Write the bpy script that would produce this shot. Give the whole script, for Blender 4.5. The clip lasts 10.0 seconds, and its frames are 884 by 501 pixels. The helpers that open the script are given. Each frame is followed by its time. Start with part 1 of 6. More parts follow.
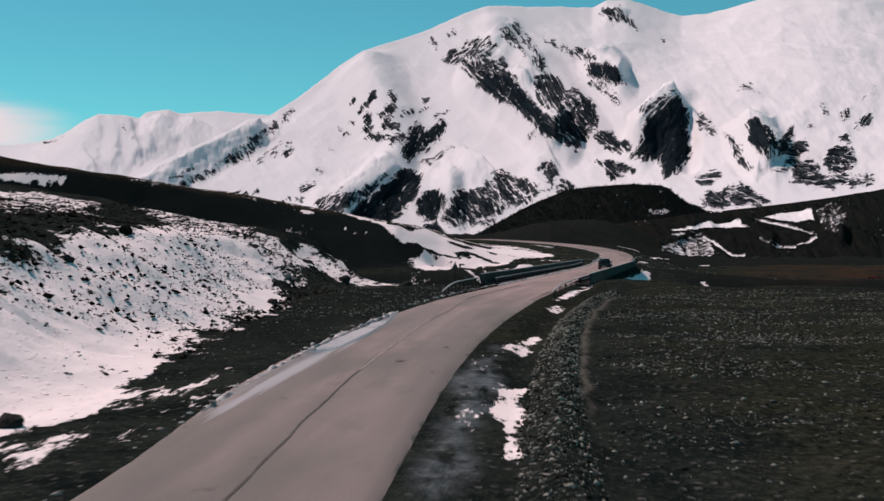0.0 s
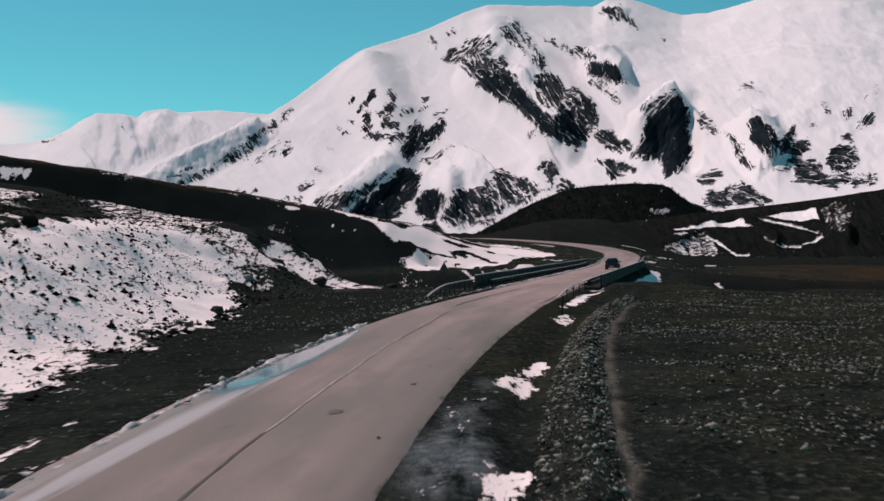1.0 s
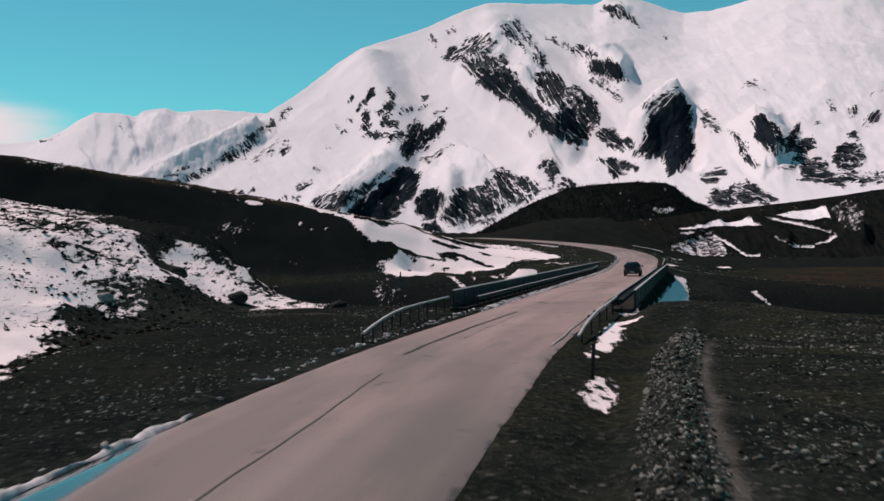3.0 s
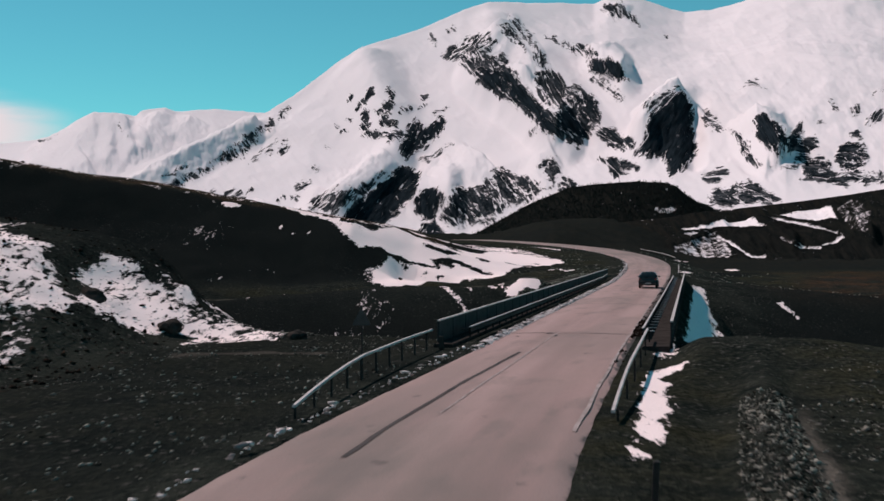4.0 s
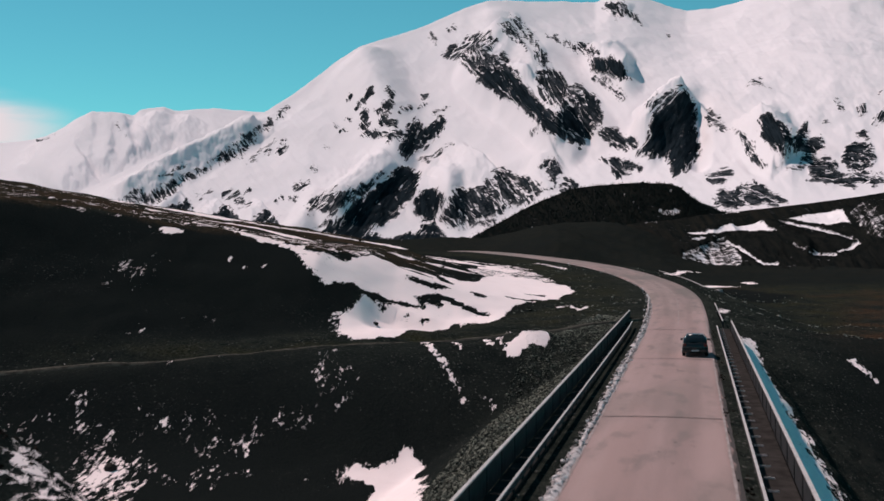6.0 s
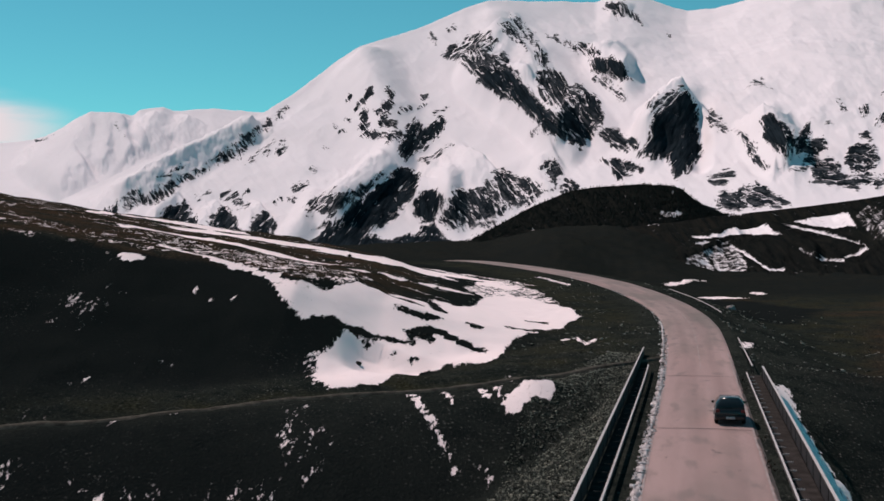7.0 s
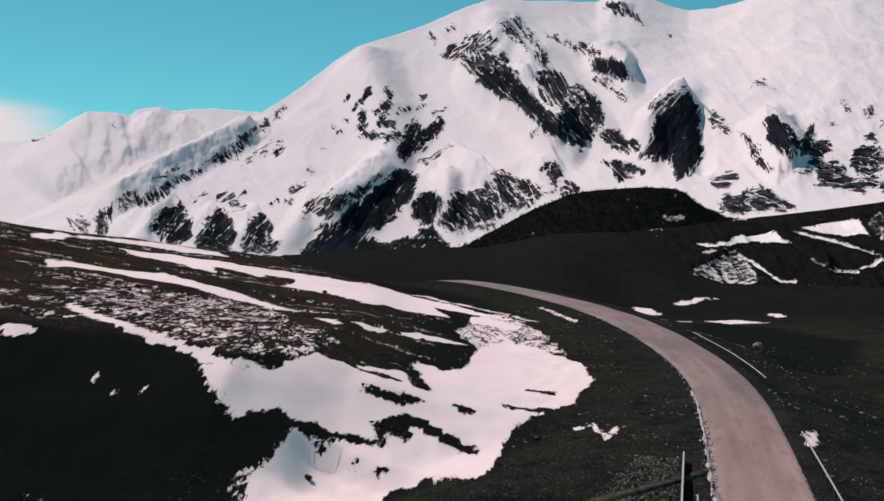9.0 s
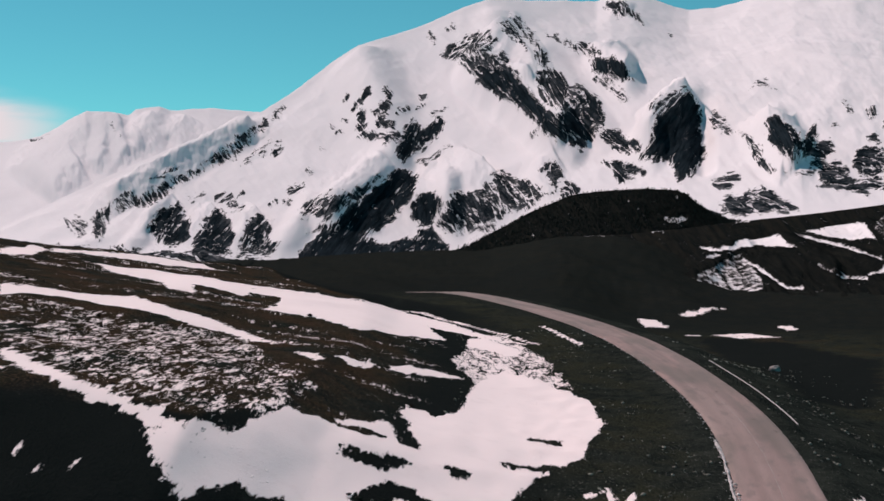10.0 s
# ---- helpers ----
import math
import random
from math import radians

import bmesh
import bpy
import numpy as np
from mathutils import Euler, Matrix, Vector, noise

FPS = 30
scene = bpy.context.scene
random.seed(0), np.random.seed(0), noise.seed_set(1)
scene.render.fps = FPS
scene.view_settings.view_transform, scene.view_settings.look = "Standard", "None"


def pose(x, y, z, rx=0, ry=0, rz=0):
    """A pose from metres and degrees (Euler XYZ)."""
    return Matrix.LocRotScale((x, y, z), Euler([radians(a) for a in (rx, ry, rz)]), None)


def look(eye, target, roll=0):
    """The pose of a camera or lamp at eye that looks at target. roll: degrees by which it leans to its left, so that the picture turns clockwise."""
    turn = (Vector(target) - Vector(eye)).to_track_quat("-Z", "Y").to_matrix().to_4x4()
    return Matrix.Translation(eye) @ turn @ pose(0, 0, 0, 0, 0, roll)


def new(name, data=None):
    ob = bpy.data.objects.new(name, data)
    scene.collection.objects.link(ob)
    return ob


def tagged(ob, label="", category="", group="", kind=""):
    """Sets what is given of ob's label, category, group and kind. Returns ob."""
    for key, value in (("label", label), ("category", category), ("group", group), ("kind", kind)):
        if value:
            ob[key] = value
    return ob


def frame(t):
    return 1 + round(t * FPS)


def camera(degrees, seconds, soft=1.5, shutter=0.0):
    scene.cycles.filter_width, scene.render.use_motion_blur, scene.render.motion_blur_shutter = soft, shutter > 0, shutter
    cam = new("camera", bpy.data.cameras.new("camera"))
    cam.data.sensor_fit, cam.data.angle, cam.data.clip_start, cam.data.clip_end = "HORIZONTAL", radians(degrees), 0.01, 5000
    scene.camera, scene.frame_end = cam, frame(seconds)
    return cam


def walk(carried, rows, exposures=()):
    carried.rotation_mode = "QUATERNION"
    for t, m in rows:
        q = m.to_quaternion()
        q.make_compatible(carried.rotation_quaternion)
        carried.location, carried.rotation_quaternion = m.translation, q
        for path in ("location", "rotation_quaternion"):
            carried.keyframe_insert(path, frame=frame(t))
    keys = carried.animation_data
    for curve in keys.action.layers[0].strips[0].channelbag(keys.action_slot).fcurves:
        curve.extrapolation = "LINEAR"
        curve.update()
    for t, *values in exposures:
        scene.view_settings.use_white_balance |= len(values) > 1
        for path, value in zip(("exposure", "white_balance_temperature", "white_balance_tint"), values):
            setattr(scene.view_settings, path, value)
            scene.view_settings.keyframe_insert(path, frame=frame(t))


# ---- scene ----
cam = camera(42.0, 10.0, soft=1.55, shutter=0.35)
PATH = [
    (0, (1.343, -3.936, 3.547), (1.3312, -1.936, 3.5385), -0.36),
    (0.5, (1.708, 2.762, 3.424), (1.6959, 4.762, 3.4154), -0.31),
    (1, (2.166, 9.519, 3.320), (2.1545, 11.519, 3.3112), -0.32),
    (1.5, (2.673, 16.430, 3.240), (2.6611, 18.430, 3.2309), -0.32),
    (2, (3.161, 23.343, 3.210), (3.1479, 25.343, 3.2012), -0.32),
    (2.5, (3.640, 30.276, 3.269), (3.6270, 32.276, 3.2601), -0.37),
    (4, (4.759, 51.003, 4.224), (4.7460, 53.003, 4.2143), -0.38),
    (4.5, (5.095, 57.842, 4.866), (5.0814, 59.842, 4.8560), -0.33),
    (5, (5.483, 64.747, 5.737), (5.4687, 66.747, 5.7269), -0.33),
    (5.5, (5.860, 71.462, 6.816), (5.8456, 73.462, 6.8049), -0.38),
    (7, (6.972, 91.263, 10.769), (6.9572, 93.263, 10.7577), -0.37),
    (7.5, (7.366, 97.588, 12.136), (7.3512, 99.588, 12.1245), -0.37),
    (8, (7.727, 104.095, 13.468), (7.7131, 106.095, 13.4568), -0.32),
    (8.5, (8.070, 110.452, 14.707), (8.0561, 112.452, 14.6954), -0.31),
    (9, (8.386, 116.929, 15.997), (8.3720, 118.929, 15.9848), -0.31),
    (9.5, (8.687, 123.224, 17.284), (8.6728, 125.224, 17.2715), -0.30),
    (10, (9.022, 129.950, 18.750), (9.0083, 131.950, 18.7369), -0.30),
]
walk(cam, [(t, look(eye, target, roll)) for t, eye, target, roll in PATH])


# ---------------------------------------------------------------- light
SUN = Vector((-0.42, 0.48, 0.77)).normalized()          # towards the sun: ahead and to the left
world = bpy.data.worlds.new("world")
scene.world = world
world.use_nodes = True
wn, wl = world.node_tree.nodes, world.node_tree.links
wn.clear()
w_out = wn.new("ShaderNodeOutputWorld")
w_bg = wn.new("ShaderNodeBackground")
w_sky = wn.new("ShaderNodeTexSky")
w_sky.sky_type = "NISHITA"
w_sky.sun_disc = False
w_sky.sun_elevation = math.asin(SUN.z)
w_sky.sun_rotation = math.atan2(SUN.x, SUN.y)
w_sky.altitude = 2300
w_sky.air_density = 1.0
w_sky.dust_density = 0.2
w_sky.ozone_density = 2.0
w_tint = wn.new("ShaderNodeMix")
w_tint.data_type = "RGBA"
w_tint.blend_type = "MULTIPLY"
w_tint.inputs[0].default_value = 1.0
w_tint.inputs[7].default_value = (0.41, 1.05, 0.85, 1)
wl.new(w_sky.outputs[0], w_tint.inputs[6])
# thin cloud low over the far range
w_co = wn.new("ShaderNodeTexCoord")
w_map = wn.new("ShaderNodeMapping")
w_map.inputs["Scale"].default_value = (3.0, 3.0, 16.0)
w_no = wn.new("ShaderNodeTexNoise")
w_no.inputs["Scale"].default_value = 1.6
w_no.inputs["Detail"].default_value = 5
w_sep = wn.new("ShaderNodeSeparateXYZ")
w_x = wn.new("ShaderNodeMapRange")
w_x.interpolation_type = "SMOOTHSTEP"
w_x.inputs[1].default_value, w_x.inputs[2].default_value = -0.285, -0.37
w_z = wn.new("ShaderNodeMapRange")
w_z.interpolation_type = "SMOOTHSTEP"
w_z.inputs[1].default_value, w_z.inputs[2].default_value = 0.024, 0.006
w_r = wn.new("ShaderNodeMapRange")
w_r.interpolation_type = "SMOOTHSTEP"
w_r.inputs[1].default_value, w_r.inputs[2].default_value = 0.30, 0.55
w_m1, w_m2 = wn.new("ShaderNodeMath"), wn.new("ShaderNodeMath")
w_m1.operation = w_m2.operation = "MULTIPLY"
w_mix = wn.new("ShaderNodeMix")
w_mix.data_type = "RGBA"
w_mix.inputs[7].default_value = (8.6, 7.6, 7.9, 1)
wl.new(w_co.outputs["Generated"], w_map.inputs[0])
wl.new(w_map.outputs[0], w_no.inputs["Vector"])
wl.new(w_co.outputs["Generated"], w_sep.inputs[0])
wl.new(w_sep.outputs["X"], w_x.inputs[0])
w_lean = wn.new("ShaderNodeMath")          # the cloud's upper edge sinks towards the mountain
w_lean.operation = "MULTIPLY_ADD"
w_lean.inputs[1].default_value = 0.30
wl.new(w_sep.outputs["X"], w_lean.inputs[0])
wl.new(w_sep.outputs["Z"], w_lean.inputs[2])
wl.new(w_lean.outputs[0], w_z.inputs[0])
wl.new(w_no.outputs[0], w_r.inputs[0])
wl.new(w_x.outputs[0], w_m1.inputs[0])
wl.new(w_z.outputs[0], w_m1.inputs[1])
wl.new(w_m1.outputs[0], w_m2.inputs[0])
wl.new(w_r.outputs[0], w_m2.inputs[1])
wl.new(w_m2.outputs[0], w_mix.inputs[0])
wl.new(w_tint.outputs[2], w_mix.inputs[6])
wl.new(w_mix.outputs[2], w_bg.inputs[0])
w_bg.inputs[1].default_value = 0.092
wl.new(w_bg.outputs[0], w_out.inputs[0])

sun_data = bpy.data.lights.new("sun", "SUN")
sun_data.energy = 3.9
sun_data.angle = radians(0.55)
sun_data.color = (1.0, 0.785, 0.745)
sun = new("sun", sun_data)
sun.rotation_euler = (-SUN).to_track_quat("-Z", "Y").to_euler()


# ---------------------------------------------------------------- terrain mathematics
def hash2(ix, iy, seed):
    n = (ix.astype(np.int64) * 374761393 + iy.astype(np.int64) * 668265263 + seed * 974711) & 0x7FFFFFFF
    n = ((n ^ (n >> 13)) * 1274126177) & 0x7FFFFFFF
    n = (n ^ (n >> 16)) & 0x7FFFFFFF
    return n / 0x7FFFFFFF


def vnoise(x, y, seed=0):
    """Gradient noise, about -0.7 to 0.7."""
    ix, iy = np.floor(x), np.floor(y)
    fx, fy = x - ix, y - iy
    u, v = fx * fx * fx * (fx * (fx * 6 - 15) + 10), fy * fy * fy * (fy * (fy * 6 - 15) + 10)

    def corner(a, b):
        g = hash2(ix + a, iy + b, seed) * 2 * math.pi
        return np.cos(g) * (fx - a) + np.sin(g) * (fy - b)

    top = corner(0, 0) * (1 - u) + corner(1, 0) * u
    low = corner(0, 1) * (1 - u) + corner(1, 1) * u
    return top * (1 - v) + low * v


def fbm(x, y, seed=0, octaves=4, gain=0.5):
    total, amp, f = 0.0, 1.0, 1.0
    for k in range(octaves):
        total = total + amp * vnoise(x * f + 17.3 * k, y * f - 9.1 * k, seed + k)
        amp, f = amp * gain, f * 2.03
    return total


def ridged(x, y, seed=0, octaves=4, gain=0.5):
    total, amp, f = 0.0, 1.0, 1.0
    for k in range(octaves):
        total = total + amp * (1 - 2.2 * np.abs(vnoise(x * f + 5.7 * k, y * f + 3.3 * k, seed + k)))
        amp, f = amp * gain, f * 2.07
    return total


def smooth(a, b, v):
    t = np.clip((v - a) / (b - a), 0, 1)
    return t * t * (3 - 2 * t)


def spline(knots, sigma=6.0):
    ky, kx = np.array(knots, float).T
    y = np.arange(ky[0], ky[-1], 0.5)
    x = np.interp(y, ky, kx)
    n = int(sigma * 6)
    w = np.exp(-0.5 * (np.arange(-n, n + 1) * 0.5 / sigma) ** 2)
    return y, np.convolve(np.pad(x, n, mode="reflect", reflect_type="odd"), w / w.sum(), "valid")


ROAD_Y, ROAD_X = spline([(-80, -3.2), (-20, -2.6), (12, -2.1), (31, -1.2), (48, 0.2), (60, 1.6), (74, 3.75), (90, 7.2), (105, 10.37),
                         (143, 18.4), (183, 26.8), (204, 31.0), (225, 34.9), (240, 36.9), (258, 38.2), (285, 38.7), (313, 37.6),
                         (342, 34.2), (378, 27.0), (410, 18.3), (440, 6.0), (480, -18), (540, -70), (600, -130)], 5.0)
ROAD_D = np.gradient(ROAD_X, ROAD_Y)


def road_x(y):
    return np.interp(y, ROAD_Y, ROAD_X)


def road_half(y):
    return np.interp(y, (-60, 15, 30, 45, 65, 95, 185, 240, 300, 430), (2.8, 2.9, 3.2, 3.4, 3.45, 3.1, 3.0, 3.2, 3.6, 3.6))


def road_trim(y):
    """By how much the right half of the road is narrower than the left one."""
    return np.interp(y, (-60, 10, 27, 42, 52, 68), (0.6, 0.7, 0.72, 0.6, 0.33, 0.0))


def road_z(y):
    return np.interp(y, (-80, 20, 84, 100, 178, 200, 420, 432, 470, 540, 620), (-0.75, -0.45, -0.05, 0, 0, 0.35, 5.8, 5.9, 4.2, -2.0, -6.0))


def offset(x, y):
    """Metres to the right of the road's middle."""
    return (x - road_x(y)) / np.sqrt(1 + np.interp(y, ROAD_Y, ROAD_D) ** 2)


def bench_y(x):
    return np.interp(x, (-120, -60, -24, -12, 3, 20, 30), (150, 160, 168.5, 173, 181, 190, 200))


def hill_foot_a(x, y):
    """Metres inside the near bank beside the road."""
    fx = np.interp(y, (-60, 0, 40, 66, 80, 100, 118, 135), (-9.5, -9.2, -8.6, -9.0, -9.6, -6.8, -4.2, -4.0))
    fy = np.interp(x, (-120, -60, -30, -14, -6, -3), (152, 148, 142, 135, 126, 120))
    return np.minimum(fx - x, (fy - y) * 0.9)


def hill_foot_b(x, y):
    """Metres inside the hill beyond the gully."""
    fy = np.interp(x, (-200, -120, -60, -24, -8, 4, 14, 24, 29), (120, 150, 163, 172, 183, 193, 205, 228, 262))
    fx = np.interp(y, (150, 228, 262, 300, 340, 380, 420, 470), (24, 24, 27, 25, 19, 9, -8, -45))
    far = np.interp(x, (-200, -80, -31, 9, 40), (330, 385, 440, 480, 500))
    return np.minimum(np.minimum(y - fy, fx - x), (far - y) * 1.2)


def hill_width(x):
    """Metres from the foot of the hill to its upper edge."""
    return np.interp(x, (-120, -60, -40, -26, -20, -13, -8, -4, 0, 15, 30), (24, 26, 30, 34, 33, 28, 24, 28, 34, 36, 24))


def ground_z(x, y):
    x, y = np.asarray(x, float), np.asarray(y, float)
    off = offset(x, y)
    near = smooth(900, 420, y)
    base = np.interp(y, (-80, 20, 84, 100, 178, 200, 420, 520, 5000), (-0.75, -0.45, -0.15, -0.1, -0.1, 0.35, 5.8, 5.5, -5)) - 0.12
    # the valley side beyond the bend
    bearing = (x - 5.5) / np.maximum(y - 65, 50)
    rise = np.interp(y, (425, 500, 650, 900, 1100, 1600, 5000), (0, 2.0, 7.0, 13.5, 13.5, 4, 0))
    base = base - smooth(0.10, 0.02, bearing) * np.interp(y, (430, 540, 700, 5000), (0, 7.5, 10, 10))
    base = base + rise * smooth(0.24, 0.13, bearing) * smooth(-0.30, -0.02, bearing)
    # lower ground on the outer side of the bend
    base = base - smooth(185, 215, y) * np.maximum(smooth(620, 460, y), smooth(0.13, 0.22, bearing)) * (4.2 + 2.5 * smooth(420, 560, y)) * smooth(4.5, 22, off)
    base = base - 6.5 * smooth(270, 400, y) * smooth(900, 640, y) * smooth(8, 34, off) * smooth(0.08, 0.15, bearing)
    base = base - smooth(16, 60, x) * smooth(90, 130, y) * 1.2 * smooth(300, 220, y)
    # gully
    gy = np.interp(x, (-150, -40, 0, 20, 60, 200), (147, 150, 141, 141, 147, 150))
    gw = np.interp(x, (-150, -40, 0, 22, 60, 200), (10, 13, 23, 30, 36, 44))
    gully = np.exp(-(np.abs(y - gy) / gw) ** 4)
    z = base - gully * np.interp(x, (-60, 0, 40), (5.0, 7.5, 9.0))
    # bench with the dirt track
    by = bench_y(x)
    bench = np.exp(-((y - by) / 3.2) ** 2) * smooth(26, 14, x) * smooth(-90, -40, x)
    z = z * (1 - bench) + bench * np.interp(x, (-60, -20, 10, 26), (-2.6, -1.5, -0.6, 0.0))
    # near bank
    a = hill_foot_a(x, y)
    wob = fbm(x * 0.11, y * 0.11, 5, 3)
    aa = np.maximum(a + 1.6 * wob, 0)
    z = z + 4.3 * smooth(0, 10.5, aa) + 0.20 * np.clip(aa - 7, 0, 75)
    # hill
    b = hill_foot_b(x, y)
    top = np.clip(6.6 - 0.166 * x, 0, 30) + 1.1 * fbm(x * 0.03, y * 0.03, 8, 3)
    climb = np.clip((b + 1.2 * wob) / hill_width(x), 0, 1)
    scarp = np.clip(0.80 * climb + 0.20 * smooth(0, 1, climb), 0, 1)
    bb = smooth(0, 1, climb) + (scarp - smooth(0, 1, climb)) * smooth(0, -8, x)
    z = np.where(b > -4, z * (1 - bb) + np.maximum(top, z) * bb, z)
    # rough ground
    away = smooth(3.8, 9.0, np.abs(off))
    rough = away * near * (1 - 0.65 * smooth(4, 14, b) * smooth(-22, -10, x))
    z = z + rough * (0.40 * fbm(x * 0.07, y * 0.07, 21, 3) + 0.10 * fbm(x * 0.55, y * 0.55, 31, 3))
    steep = smooth(0, 5, a) * smooth(-4, 6, 16 - a) + smooth(0, 4, b) * smooth(26, 18, b)
    z = z + rough * steep * 0.25 * fbm(x * 0.35, y * 0.35, 41, 3)
    z = z + (1 - near) * 2.5 * fbm(x * 0.012, y * 0.012, 51, 4)
    # snow-covered hummock above the gully
    z = z + 1.3 * np.exp(-((x - 13.4) / 2.4) ** 2 - ((y - 178.6) / 2.8) ** 2)
    # worn gullies on the far valley side
    z = z + smooth(430, 520, y) * smooth(1500, 1000, y) * 2.6 * ridged((x + 0.55 * y) * 0.022, y * 0.006, 53, 4, 0.55)
    # heaped earth beside the end of the crossing
    z = z + 0.75 * np.exp(-((y - 96) / 5.5) ** 2) * smooth(4.6, 6.2, off) * smooth(17, 10, off)
    # ditch and gravel windrow on the right of the road
    row = np.interp(y, (0, 18, 71, 90), (5.0, 5.3, 7.3, 8.0))
    z = z + smooth(100, 84, y) * (0.32 * np.exp(-((off - row) / 0.55) ** 2) - 0.18 * np.exp(-((off - row + 1.5) / 0.7) ** 2))
    # wind lip at the lower edge of the snowfield
    side = np.interp(x, (-4, -1.8, 0, 2.6, 4.9, 7.7, 10), (200.0, 199.6, 199.0, 197.4, 196.6, 195.8, 195.5)) - y
    z = z - np.interp(x, (-3.5, -1, 3, 8), (1.2, 1.5, 1.2, 0.5)) * smooth(-0.3, 1.0, side) * smooth(11.0, 3.0, side) * smooth(-3.8, -1.2, x) * smooth(11, 8, x)
    # embankment under the crossing, and the road's bed
    over = np.maximum(0, np.abs(off) - np.where(off > 0, 4.85, 5.25))
    drop = np.where(off > 0, 1.5 * smooth(0, 0.6, over) + 0.65 * np.clip(over - 0.6, 0, 2.8) + 1.4 * np.clip(over - 3.4, 0, 2.0) + 0.35 * np.maximum(over - 5.4, 0), 0.62 * over)
    bank = road_z(y) - 0.12 - drop + 0.15 * away * fbm(x * 0.5, y * 0.5, 61, 3) + 0.55 * smooth(4.7, 5.6, off) * fbm(x * 0.8, y * 0.5, 62, 4, 0.62)
    inside = smooth(np.where(off > 0, 95, 86), np.where(off > 0, 102, 98), y) * smooth(205, 192, y)
    z = np.where(np.abs(off) < 40, z + inside * (np.maximum(z, bank) - z), z)
    flat = smooth(np.where((off > 0) & (y < 100), 5.0, 7.5), 3.6, np.abs(off))
    z = z * (1 - flat) + flat * (road_z(y) - 0.10)
    edge = road_half(y) - np.where(off > 0, road_trim(y), 0)
    z = z - 0.25 * smooth(edge - 0.1, edge - 0.5, np.abs(off))
    return z


def capsule(px, py, x0, y0, x1, y1, w):
    """1 on a line from (x0, y0) to (x1, y1), falling to 0 at the distance w."""
    dx, dy = x1 - x0, y1 - y0
    t = np.clip(((px - x0) * dx + (py - y0) * dy) / (dx * dx + dy * dy + 1e-9), 0, 1)
    return np.clip(1 - np.hypot(px - x0 - t * dx, py - y0 - t * dy) / w, 0, 1)


def inside_poly(px, py, pts):
    """Signed metres inside a polygon."""
    far = np.full(px.shape, 1e9)
    odd = np.zeros(px.shape, bool)
    n = len(pts)
    for k in range(n):
        (x0, y0), (x1, y1) = pts[k], pts[(k + 1) % n]
        dx, dy = x1 - x0, y1 - y0
        t = np.clip(((px - x0) * dx + (py - y0) * dy) / (dx * dx + dy * dy + 1e-9), 0, 1)
        far = np.minimum(far, np.hypot(px - x0 - t * dx, py - y0 - t * dy))
        cross = (y0 > py) != (y1 > py)
        odd ^= cross & (px < (x1 - x0) * (py - y0) / (y1 - y0 + 1e-12) + x0)
    return np.where(odd, far, -far)


# snow lying on the ground: plan outlines and how closely it covers
SNOW_FIELDS_A = [
    (1, 1.6, [(-15.8, 36.9), (-16.4, 41.5), (-17.7, 51.7), (-20, 71.6), (-21.7, 90.8), (-16.3, 94.5), (-12.5, 91.3), (-9.6, 73.4), (-9.2, 61.6), (-10.3, 55.8), (-9.7, 45.4), (-8.3, 33.4), (-7.3, 24.2), (-8, 20), (-8.2, 18.8)]),
    (1.5, 0.8, [(-13.3, 30.8), (-13.2, 33.3), (-13.6, 39.8), (-12.3, 41.7), (-10.1, 42), (-8.5, 34.1), (-7.4, 24.2), (-8, 20), (-8.2, 18.8)]),
    (1.5, 0.5, [(-11.6, 67.1), (-12.6, 75.8), (-11.8, 83.5), (-10.2, 75.4), (-9.5, 66.1), (-9.6, 60.5)]),
    (0.62, 1.6, [(-37.7, 91.3), (-37.4, 106.3), (-30.9, 102.7), (-26.8, 87.6), (-23.8, 60.3)]),
    (0.42, 0.8, [(-7.9, 19.7), (-7.3, 23.2), (-8.3, 35.7), (-7.7, 37.1), (-6.6, 25.5), (-6.4, 18.1), (-6.8, 16.9)]),
]
SNOW_FIELDS_B = [
    (0.56, 1.5, [(-29.5, 109.3), (-48.4, 187.2), (-18, 109.6), (-11.8, 97.8), (-10.7, 91.6), (-11.5, 85.7), (-11.1, 73.5), (-10.5, 64)]),
    (1.5, 0.8, [(-13.7, 71.5), (-12.7, 75.6), (-11, 76.6), (-9.9, 69.4), (-8.9, 63.6), (-9.5, 61.7)]),
    (0.75, 0.8, [(-13.6, 110.2), (-12.4, 111), (-9.5, 107.4), (-6.4, 109.9), (-8.5, 106), (-9.8, 99.2)]),
    (0.82, 1, [(-19.8, 109.2), (-16.1, 110.1), (-13.3, 103.9), (-11, 100.4), (-11.3, 96.4), (-13.1, 93.3)]),
    (0.8, 0.8, [(-13.7, 112.2), (-12.2, 113.9), (-9.3, 110.5), (-5.5, 107.3), (-7.5, 105.4), (-9.1, 105.3), (-10.1, 100.4), (-12.1, 100.6), (-13.5, 108.1)]),
]
